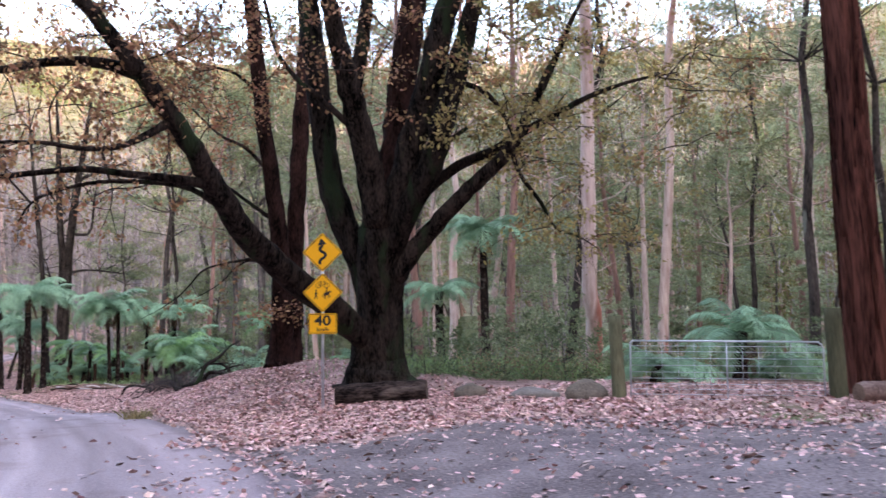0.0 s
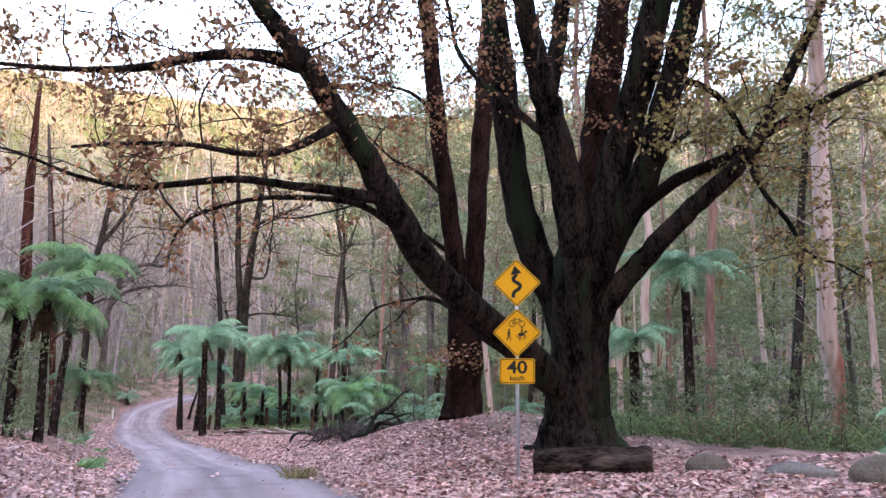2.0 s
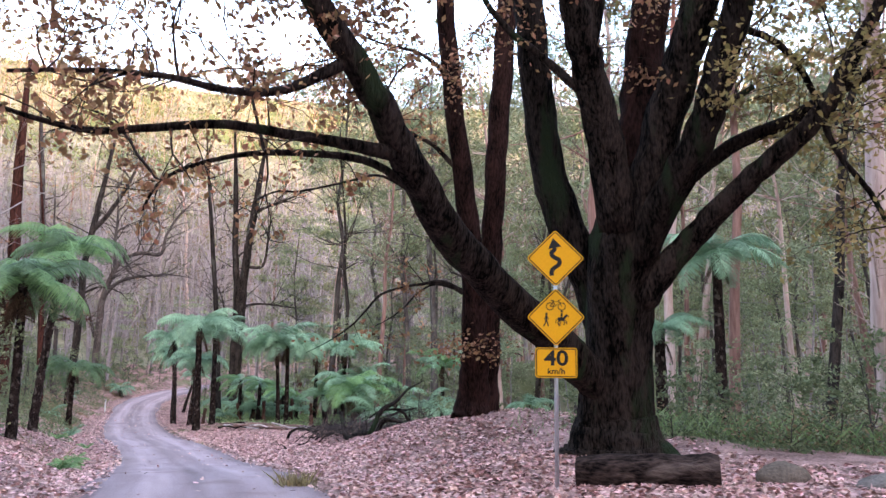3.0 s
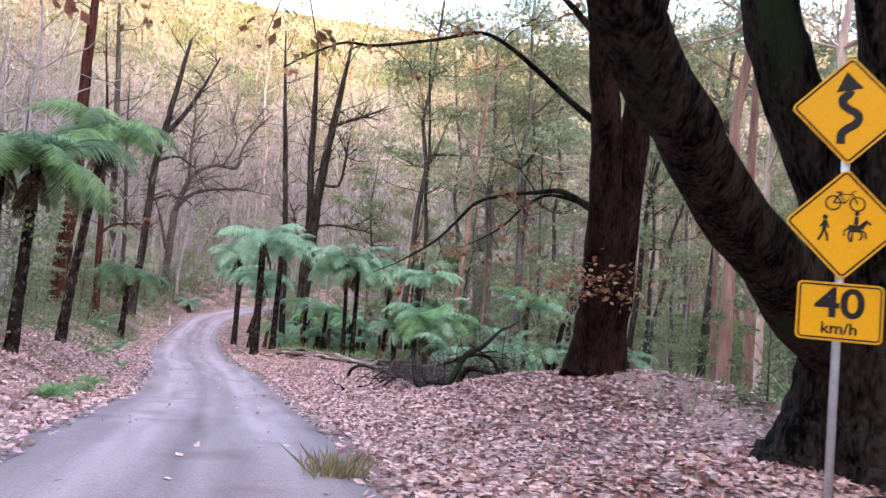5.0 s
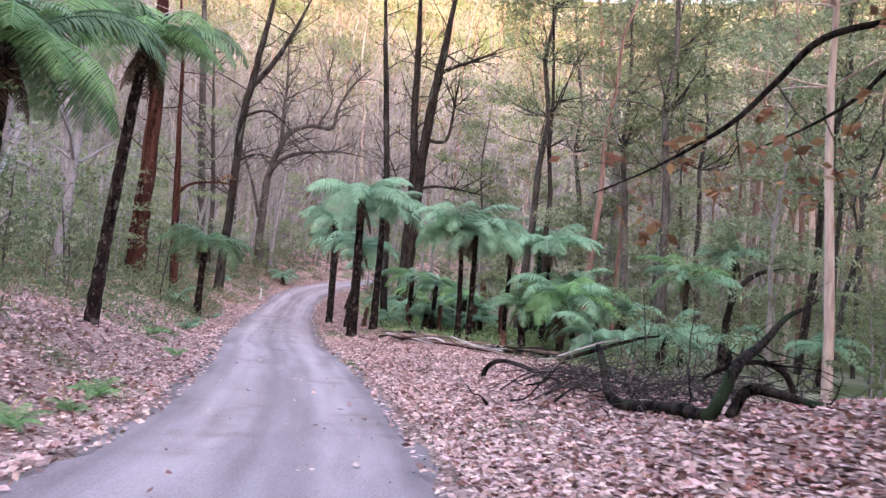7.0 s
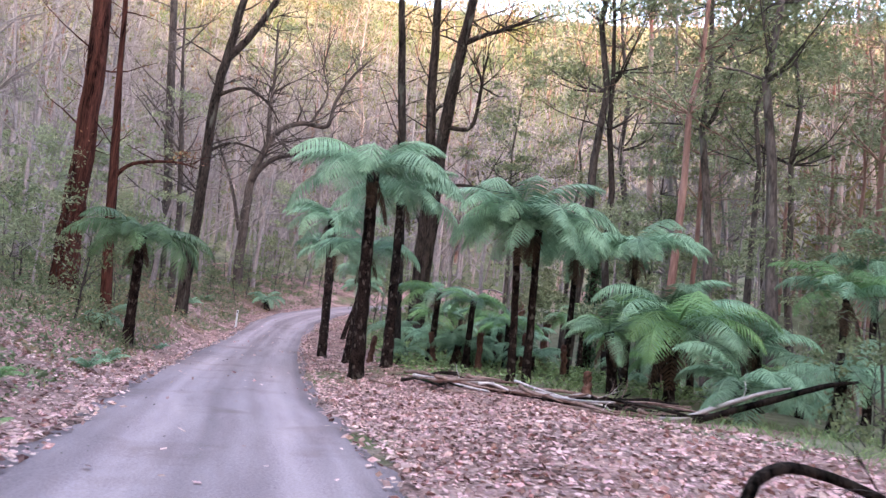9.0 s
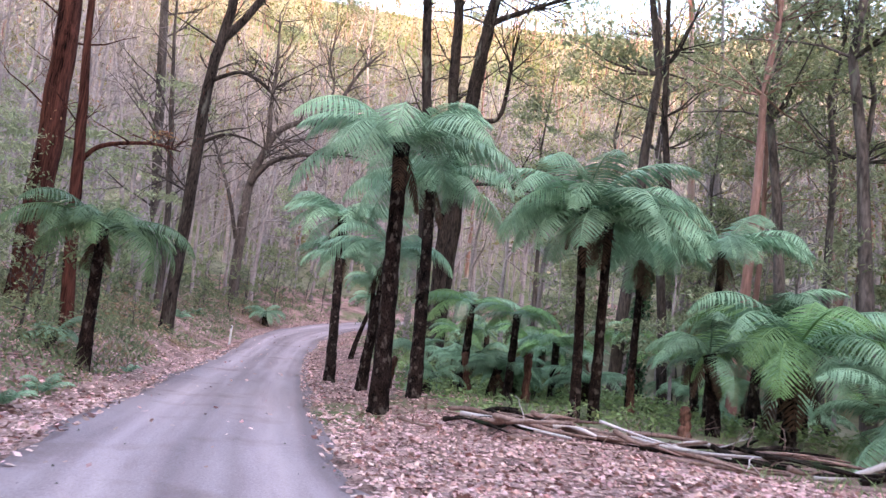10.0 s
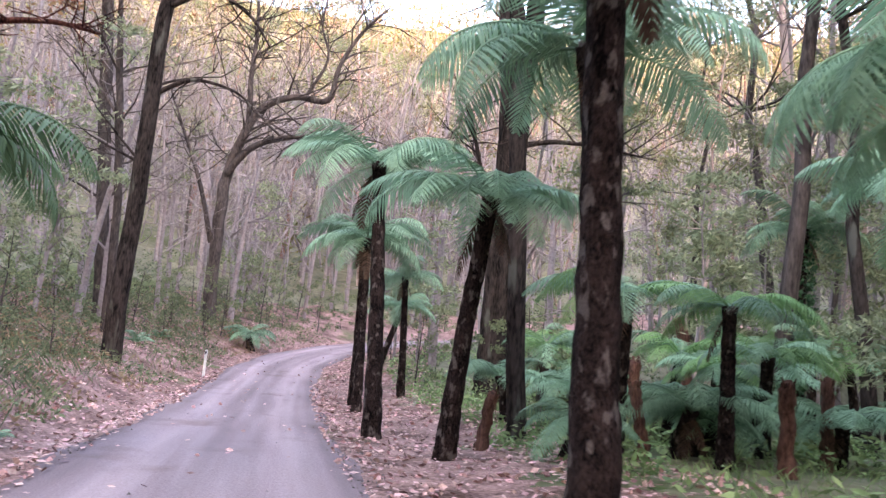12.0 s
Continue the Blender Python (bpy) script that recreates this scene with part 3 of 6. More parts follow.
left_lines = [t for t in low if t[-1][0] < -3.4]
right_lines = [t for t in low if t[-1][0] > -3.4]
inv = np.array(OAK0)


def local(pts, m):
    p = np.asarray(pts, float)
    return p @ np.array(m)[:3, :3].T + np.array(m)[:3, 3]


POOL = [q[:3] for ln in limb_lines for q in ln[:-3] if q[3] < 0.34 and q[2] > 3.4]


def leafy_twig(x, y, z, out):
    """A thin branch from the nearest limb to a point of the crown, forking near its end; returns its outer lines."""
    pool = np.array(POOL)
    d = ((pool - (x, y, z)) ** 2).sum(1)
    a = Vector(pool[int(d.argmin())])
    e = Vector((x, y, z))
    e = a + (e - a) * min(1.0, 2.6 / (e - a).length)
    ln = (e - a).length
    POOL.extend(tuple(a.lerp(e, u)) for u in (0.3, 0.55, 0.8, 1.0))
    side = Vector((rnd.uniform(-1, 1), rnd.uniform(-1, 1), rnd.uniform(0.0, 1.0))) * ln * 0.16
    r = 0.008 + 0.007 * ln
    line = refine([(*a, r), (*(a.lerp(e, 0.35) + side), r * 0.75), (*(a.lerp(e, 0.7) + side * 0.8), r * 0.5), (*e, 0.006)], 3, 1.5, rnd.randrange(9999))
    out.append(line)
    tips = [line[len(line) // 2:]]
    for _ in range(3):
        p = Vector(line[rnd.randrange(len(line) // 3, len(line))][:3])
        way = ((e - a).normalized() + Vector((rnd.uniform(-1, 1), rnd.uniform(-1, 1), rnd.uniform(-0.7, 0.5)))).normalized() * rnd.uniform(0.5, 1.1)
        tip = [(*p, 0.007), (*(p + way * 0.5 + Vector((0, 0, 0.05))), 0.005), (*(p + way - Vector((0, 0, 0.12))), 0.003)]
        out.append(tip)
        tips.append(tip)
    return tips


sprays, left_extra, right_extra, upper_lines = [], [], [], []
for k in range(95):
    left_extra += leafy_twig(rnd.uniform(-10.8, -3.2), rnd.uniform(13.0, 18.5), rnd.uniform(4.9, 9.0), sprays)
for k in range(105):
    right_extra += leafy_twig(rnd.uniform(0.3, 7.6), rnd.uniform(17.0, 21.5), rnd.uniform(5.3, 10.8), sprays)
for k in range(16):
    right_extra += leafy_twig(rnd.uniform(1.8, 5.0), rnd.uniform(18.5, 20.5), rnd.uniform(3.6, 5.4), sprays)
for k in range(150):
    upper_lines += leafy_twig(rnd.uniform(-8.5, 0.8), rnd.uniform(15.0, 23.5), rnd.uniform(6.8, 12.8), sprays)
left_lines += left_extra
right_lines += right_extra
v, f = joined([tube(t, 4, 0, cap=False) for t in sprays])
link("twig_spray", [OAK0 @ q for q in v], f, M_TWIG, oak, "outer leafy twigs of the crown", kind="stuff")
quads("foliage", leaf_quads(local(leaves_along(left_lines, 8200, 0.17, 0.1), inv), 0.108, 0.2, 0.6, 0.55), M_OAKLEAF, oak, "russet and pinkish brown hanging autumn leaves", "stuff")
quads("foliage", leaf_quads(local(leaves_along(upper_lines, 7800, 0.22, 0.1), inv), 0.11, 0.2, 0.5, 0.55), M_OAKLEAF, oak, "brown autumn leaves high in the crown", "stuff")
quads("foliage", leaf_quads(local(leaves_along(right_lines, 9800, 0.22, 0.1), inv), 0.12, 0.2, 0.5, 0.55), M_OAKLEAF_G, oak, "yellow-green turning leaves", "stuff")
quads("foliage", leaf_quads(local(leaves_along(right_extra, 1500, 0.16, 0.1), inv), 0.12, 0.2, 0.5, 0.55), M_OAKLEAF, oak, "scattered orange leaves among the yellow ones", "stuff")

# the reddish double-stemmed tree behind the oak
back = empty("double_stemmed_tree", pose(-4.95, 27.3, gz(-4.95, 27.3)), "dark reddish tree with two stems from one base", "tree")
gb = gz(-4.95, 27.3)
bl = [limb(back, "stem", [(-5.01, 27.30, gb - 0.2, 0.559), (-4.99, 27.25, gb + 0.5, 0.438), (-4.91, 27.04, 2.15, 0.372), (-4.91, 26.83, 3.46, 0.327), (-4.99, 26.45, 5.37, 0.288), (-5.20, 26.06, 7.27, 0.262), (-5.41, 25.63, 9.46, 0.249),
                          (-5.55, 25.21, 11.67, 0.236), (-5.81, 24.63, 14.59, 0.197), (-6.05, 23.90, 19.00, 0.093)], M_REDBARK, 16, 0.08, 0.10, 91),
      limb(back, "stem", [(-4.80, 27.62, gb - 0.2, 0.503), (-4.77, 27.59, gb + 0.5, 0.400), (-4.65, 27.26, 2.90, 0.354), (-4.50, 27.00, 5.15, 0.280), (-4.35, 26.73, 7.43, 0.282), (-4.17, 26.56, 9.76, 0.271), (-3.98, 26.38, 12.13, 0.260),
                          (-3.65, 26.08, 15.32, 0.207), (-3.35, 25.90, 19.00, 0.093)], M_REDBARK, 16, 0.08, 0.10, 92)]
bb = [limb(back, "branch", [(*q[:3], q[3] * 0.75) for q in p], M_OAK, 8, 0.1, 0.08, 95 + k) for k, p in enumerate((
    [(-5.05, 26.90, 3.78, 0.113), (-5.75, 26.90, 4.15, 0.075), (-6.25, 26.80, 4.10, 0.056), (-6.75, 26.60, 3.99, 0.046), (-7.30, 26.40, 3.78, 0.043), (-7.65, 26.25, 3.35, 0.036), (-8.00, 26.10, 2.93, 0.029), (-8.55, 25.90, 2.51, 0.015), (-9.05, 25.80, 2.24, 0.008)],
    [(-5.15, 26.90, 3.88, 0.060), (-6.05, 27.30, 4.15, 0.043), (-6.60, 27.40, 3.88, 0.036), (-6.95, 27.40, 3.51, 0.029), (-7.40, 27.40, 3.20, 0.018), (-7.85, 27.40, 2.98, 0.008)],
    [(-5.10, 26.50, 5.34, 0.105), (-5.75, 26.20, 5.82, 0.078), (-6.25, 25.80, 6.19, 0.069), (-6.75, 25.40, 6.51, 0.054), (-7.15, 24.90, 6.56, 0.043), (-7.85, 24.40, 6.25, 0.038), (-8.65, 23.80, 5.93, 0.034), (-9.15, 23.40, 5.82, 0.027), (-9.85, 22.90, 5.24, 0.011)],
    [(-5.15, 26.10, 6.80, 0.097), (-5.85, 25.80, 7.54, 0.075), (-6.55, 25.30, 7.86, 0.052), (-7.35, 24.80, 8.60, 0.030), (-8.05, 24.30, 8.92, 0.011)],
    [(-5.35, 25.50, 9.13, 0.090), (-6.05, 25.20, 9.77, 0.060), (-7.05, 24.80, 9.98, 0.038), (-8.05, 24.30, 10.30, 0.015)]))]
INV = back.matrix_basis.inverted()
tl = []
for k, ln in enumerate(bb):
    tl += twigs_from(ln, 8, 0.9, 130 + k, 0.1)
v, f = joined([tube(t, 4, 0, cap=False) for t in tl])
link("twig_spray", [INV @ q for q in v], f, M_TWIG, back, "bare thin twigs", kind="stuff")
c = leaves_along(tl, 760, 0.12, 0.1) + [(-5.1 + rnd.gauss(0, 0.6), 26.6 + rnd.gauss(0, 0.35), 2.4 + rnd.gauss(0, 0.2)) for _ in range(420)]
quads("foliage", leaf_quads(local(c, np.array(INV)), 0.13, 0.5, 0.3, 0.6), M_OAKLEAF, back, "withered orange-brown leaves on low twigs", "stuff")

# ---- tree ferns ----


def frond_mesh(name, length, droop, pairs, mat, seed, lift=0.55, fine=2):
    """One arching fern frond along +x: a stalk, and side ribs feathered with small leaflets, that shorten to the tip."""
    g = random.Random(seed)
    line = []
    ang = lift
    p = Vector((0.02, 0, 0))
    steps = 14
    bend = g.uniform(-0.05, 0.05)
    for i in range(steps + 1):
        line.append((p.x, p.y, p.z, 0.010 * (1 - 0.85 * i / steps) + 0.0015))
        ang -= droop / steps * (0.4 + 1.2 * i / steps)
        p = p + Vector((math.cos(ang), bend * i / steps, math.sin(ang))) * length / steps
    v, f = tube(line, 4, 0, cap=False)
    v = [Vector(q) for q in v]
    for i in range(pairs):
        t = 0.10 + 0.90 * i / pairs
        k = t * steps
        j = min(int(k), steps - 1)
        a, b = Vector(line[j][:3]), Vector(line[j + 1][:3])
        o, along = a.lerp(b, k - j), (b - a).normalized()
        full = 0.24 * length * (math.sin(math.pi * min(1.0, t * 0.80 + 0.19)) ** 0.75 + 0.02)
        for s in (-1, 1):
            ln = full * g.uniform(0.85, 1.12)
            out = (Vector((0, s, 0)) + along * g.uniform(0.3, 0.5) + Vector((0, 0, -0.10 - 0.35 * t + g.uniform(-0.12, 0.12)))).normalized()
            wide = 0.37 * length / pairs
            q = len(v)
            for m, (u, k2) in enumerate(((0, 0.6), (0.45, 1.0), (1.0, 0.08))):
                c = o + out * ln * u + Vector((0, 0, -0.32 * ln * u * u))
                h = wide * k2 * g.uniform(0.85, 1.1)
                v += [c + along * h + Vector((0, 0, -0.3 * h)), c, c - along * h + Vector((0, 0, -0.3 * h))]
            for m in range(fine):
                b = q + 3 * m
                f += [(b, b + 1, b + 4, b + 3), (b + 1, b + 2, b + 5, b + 4)]
    me = bpy.data.meshes.new(name)
    me.from_pydata([tuple(q) for q in v], [], f)
    me.materials.append(mat)
    return me


FRONDS = [frond_mesh("frond", 1.0, d, 44, M_FROND, 40 + k, l) for k, (d, l) in enumerate(((1.65, 0.56), (1.9, 0.70), (1.5, 0.44), (2.15, 0.82), (1.8, 0.52)))]
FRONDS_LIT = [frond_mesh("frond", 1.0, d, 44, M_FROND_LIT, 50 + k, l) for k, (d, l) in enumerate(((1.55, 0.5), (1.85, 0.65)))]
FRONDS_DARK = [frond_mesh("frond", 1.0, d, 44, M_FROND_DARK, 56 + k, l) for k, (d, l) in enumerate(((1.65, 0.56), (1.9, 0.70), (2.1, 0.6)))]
FRONDS_DEAD = [frond_mesh("dead_frond", 1.0, 0.5, 14, M_FROND_DEAD, 60 + k, -1.0) for k in range(2)]


def tree_fern(x, y, height, top=None, r=0.13, length=1.9, count=16, lit=False, seed=0, dead=3, label="", deep=False, name="tree_fern", group="tree ferns along the road"):
    """A tree fern: a fibrous trunk, and an umbrella of arching fronds, each its own mesh."""
    g = random.Random(seed + 500)
    z0 = gz(x, y)
    if top is None:
        top = (x + g.uniform(-0.25, 0.25), y + g.uniform(-0.25, 0.25), z0 + height)
    th = empty(name, pose(x, y, z0), label or "tree fern with a dark fibrous trunk and pale green arching fronds", "tree fern", group)
    t = Vector(top) - Vector((x, y, z0))
    if t.z > 0.25:
        ln = []
        n = 9
        for i in range(n + 1):
            u = i / n
            ln.append((t.x * u ** 1.3, t.y * u ** 1.3, -0.1 + (t.z + 0.1) * u, r * (1.25 - 0.9 * u if u < 0.25 else 1.05 - 0.25 * u) * (1 + 0.25 * (u > 0.93))))
        v, f = tube(refine(ln, 4, 0.08, seed), 14, 0.10, seed)
        link("trunk", v, f, M_FERNTRUNK, th, "dark brown fibrous trunk")
    start = g.uniform(0, 6.28)
    for i in range(count):
        # in a lit fern every other frond has the light in its colour
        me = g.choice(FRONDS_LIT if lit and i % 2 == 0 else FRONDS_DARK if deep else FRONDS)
        fr = new("frond", me)
        fr.parent = th
        up = g.uniform(-16, 16) - (14 if i % 3 == 0 else 0) + (18 if i % 5 == 4 else 0)
        s = length * g.uniform(0.82, 1.12)
        fr.matrix_basis = (Matrix.Translation(t) @ Matrix.Rotation(start + i * 2.39996 + g.uniform(-0.15, 0.15), 4, 'Z') @ Matrix.Rotation(radians(-up), 4, 'Y')
                           @ Matrix.Rotation(g.uniform(-0.3, 0.3), 4, 'X') @ Matrix.Scale(s, 4))
    for i in range(dead):
        fr = new("dead_frond", FRONDS_DEAD[i % 2])
        fr.parent = th
        fr.matrix_basis = Matrix.Translation(t - Vector((0, 0, 0.08))) @ Matrix.Rotation(g.uniform(0, 6.28), 4, 'Z') @ Matrix.Scale(length * g.uniform(0.35, 0.6), 4)
    return th


# the group at the bend
tree_fern(-23.97, 49.05, 0, (-24.12, 48.95, 4.8), 0.19, 2.8, 18, seed=1, label="tall tree fern, thick dark trunk with lichen, wide crown")
tree_fern(-24.32, 51.65, 0, (-25.1, 52.97, 4.85), 0.155, 2.6, 20, seed=2)
tree_fern(-29.5, 56.6, 0, (-30.4, 57.65, 4.5), 0.16, 2.4, 18, seed=3)
tree_fern(-32.5, 61.9, 0, (-33.0, 62.6, 3.7), 0.12, 2.1, 16, seed=4)
tree_fern(-33.4, 63.4, 0, (-33.9, 64.2, 4.1), 0.11, 2.0, 15, seed=5)
tree_fern(-27.25, 54.5, 0, (-26.75, 54.35, 3.05), 0.15, 2.2, 15, seed=6, label="leaning tree fern with a thick dark trunk at the road edge")
tree_fern(-20.55, 52.5, 0, (-20.7, 52.1, 4.15), 0.125, 3.0, 20, seed=7, label="tree fern, one of a close pair of slim black trunks")
tree_fern(-20.2, 52.9, 0, (-20.15, 52.5, 3.9), 0.125, 2.9, 19, seed=8, label="tree fern, one of a close pair of slim black trunks")
tree_fern(-20.15, 57.68, 0, (-20.1, 57.6, 3.9), 0.12, 2.4, 17, seed=9, label="tree fern with a slim black mossy trunk")
tree_fern(-17.9, 56.6, 0, (-17.8, 56.5, 3.95), 0.12, 2.6, 18, seed=29)
tree_fern(-16.8, 56.0, 2.8, None, 0.14, 2.3, 16, seed=25)
tree_fern(-14.2, 50.6, 0.9, None, 0.16, 2.2, 16, seed=26)
tree_fern(-11.8, 52.4, 1.5, None, 0.15, 2.1, 15, seed=27)
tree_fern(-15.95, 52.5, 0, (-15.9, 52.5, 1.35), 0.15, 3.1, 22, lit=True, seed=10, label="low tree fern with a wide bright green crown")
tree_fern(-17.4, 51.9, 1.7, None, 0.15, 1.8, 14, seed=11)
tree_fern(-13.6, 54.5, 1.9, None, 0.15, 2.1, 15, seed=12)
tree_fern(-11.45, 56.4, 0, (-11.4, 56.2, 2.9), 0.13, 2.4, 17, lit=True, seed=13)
tree_fern(-10.0, 63.2, 0, (-9.9, 63.1, 4.6), 0.14, 2.6, 17, seed=15)
tree_fern(-33.3, 66.5, 3.6, (-33.8, 67.2, 3.2), 0.12, 1.7, 13, seed=14)
tree_fern(-35.5, 69.0, 3.0, (-34.8, 69.5, 2.4), 0.12, 1.6, 13, seed=28)
tree_fern(-27.5, 64.5, 1.0, None, 0.15, 1.7, 13, seed=16)
tree_fern(-26.5, 60.0, 0.9, None, 0.14, 1.6, 13, seed=17)
tree_fern(-23.0, 60.5, 1.2, None, 0.14, 1.7, 14, seed=18)
tree_fern(-21.5, 58.0, 0.7, None, 0.14, 1.6, 13, seed=19)
tree_fern(-24.0, 56.5, 0.8, None, 0.14, 1.5, 13, seed=20)
tree_fern(-18.5, 60.0, 1.8, None, 0.14, 1.7, 14, seed=21)
tree_fern(-9.0, 50.0, 1.4, None, 0.15, 1.8, 14, seed=22)
tree_fern(-6.0, 54.0, 1.8, None, 0.15, 1.9, 14, seed=23)
# half of these use the lit frond colour to brighten the shaded grove
for k in range(40):
    u = rnd.random()
    x, y = rnd.uniform(-29, -12), rnd.uniform(54, 70)
    if float(road_frame(x, y)[0][0]) > 5 and not (-22.5 < x < -17 and y < 60):
        tree_fern(x, y, rnd.uniform(0.2, 1.0) if k % 2 else rnd.uniform(1.2, 2.8), None, 0.13, rnd.uniform(1.2, 1.8), 11, seed=900 + k, dead=1, lit=k % 2 == 0, label="low young tree fern in the green undergrowth")
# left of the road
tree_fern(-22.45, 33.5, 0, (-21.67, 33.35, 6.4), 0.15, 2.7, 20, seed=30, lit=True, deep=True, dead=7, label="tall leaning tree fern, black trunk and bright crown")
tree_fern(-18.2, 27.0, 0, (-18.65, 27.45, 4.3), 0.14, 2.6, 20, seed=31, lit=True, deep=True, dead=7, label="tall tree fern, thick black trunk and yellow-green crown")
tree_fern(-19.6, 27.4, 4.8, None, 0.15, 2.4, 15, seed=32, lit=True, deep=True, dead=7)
tree_fern(-31.1, 47.9, 0, (-30.85, 47.6, 2.35), 0.15, 2.35, 18, seed=33, deep=True, dead=6)
tree_fern(-47.5, 79.0, 0.8, None, 0.2, 1.7, 13, seed=35)
tree_fern(-33.0, 48.5, 0.3, None, 0.15, 1.2, 11, seed=36, dead=1)
# behind the oak and the gate
tree_fern(1.95, 33.0, 0, (1.94, 32.94, 5.8), 0.18, 2.4, 17, seed=40)
tree_fern(0.2, 33.5, 3.6, None, 0.2, 1.9, 14, seed=41)
tree_fern(5.6, 21.5, 0.35, None, 0.18, 1.9, 16, seed=42, label="low tree fern behind the gate with blue-green fronds")
tree_fern(7.9, 22.0, 1.2, None, 0.18, 2.0, 16, seed=43, label="tree fern behind the gate with bright drooping fronds")
tree_fern(9.3, 23.5, 0.3, None, 0.18, 1.8, 14, seed=44)

# ---- road sign ----
Z = Matrix.Translation
sx0, sy0 = -2.35, 17.97
sz0 = gz(sx0, sy0)
sign = empty("road_sign", pose(sx0, sy0, sz0, 0, 0, 6), "yellow winding-road, shared-path and 40 speed signs on one steel pole", "road sign")
v, f = tube([(0, 0.03, -0.3, 0.03), (0, 0.03, 3.62, 0.03)], 14)
link("pole", v, f, M_GALV, sign, "galvanised steel pole")


def plate(w, h, radius, thick=0.004):
    bm = bmesh.new()
    bmesh.ops.create_cube(bm, size=1.0, matrix=Matrix.Diagonal((w, thick, h, 1)))
    ed = [e for e in bm.edges if abs((e.verts[0].co - e.verts[1].co).y) > thick * 0.5]
    bmesh.ops.bevel(bm, geom=ed, offset=radius, segments=5, affect='EDGES', profile=0.5)
    return bm


def outline(w, h, radius, line):
    """A flat rectangular ring with rounded corners, facing -y."""
    bm = bmesh.new()
    rings = []
    for ww, hh, rr in ((w, h, radius), (w - 2 * line, h - 2 * line, max(radius - line, 0.004))):
        ring = []
        for cx, cz, a0 in ((1, 1, 0), (-1, 1, 90), (-1, -1, 180), (1, -1, 270)):
            for k in range(5):
                a = radians(a0 + 22.5 * k)
                ring.append(bm.verts.new((cx * (ww / 2 - rr) + rr * math.cos(a), 0, cz * (hh / 2 - rr) + rr * math.sin(a))))
        rings.append(ring)
    for k in range(20):
        j = (k + 1) % 20
        bm.faces.new((rings[0][k], rings[0][j], rings[1][j], rings[1][k]))
    return bm


def stroke(pts, width, y=0.0):
    """A flat ribbon of that width in the xz plane along pts."""
    bm = bmesh.new()
    prev = None
    for i, (x, z) in enumerate(pts):
        a, b = pts[max(i - 1, 0)], pts[min(i + 1, len(pts) - 1)]
        t = Vector((b[0] - a[0], b[1] - a[1])).normalized()
        w = width[i] if isinstance(width, (list, tuple)) else width
        pair = (bm.verts.new((x - t.y * w / 2, y, z + t.x * w / 2)), bm.verts.new((x + t.y * w / 2, y, z - t.x * w / 2)))
        if prev:
            bm.faces.new((prev[0], prev[1], pair[1], pair[0]))
        prev = pair
    return bm


def disc(cx, cz, r, n=16, ring=0.0):
    bm = bmesh.new()
    outer = [bm.verts.new((cx + r * math.cos(6.2832 * k / n), 0, cz + r * math.sin(6.2832 * k / n))) for k in range(n)]
    if not ring:
        bm.faces.new(outer)
        return bm
    inner = [bm.verts.new((cx + (r - ring) * math.cos(6.2832 * k / n), 0, cz + (r - ring) * math.sin(6.2832 * k / n))) for k in range(n)]
    for k in range(n):
        bm.faces.new((outer[k], outer[(k + 1) % n], inner[(k + 1) % n], inner[k]))
    return bm


def blend(bms):
    out = bmesh.new()
    for b in bms:
        me = bpy.data.meshes.new("tmp")
        b.to_mesh(me)
        out.from_mesh(me)
        b.free()
        bpy.data.meshes.remove(me)
    return out


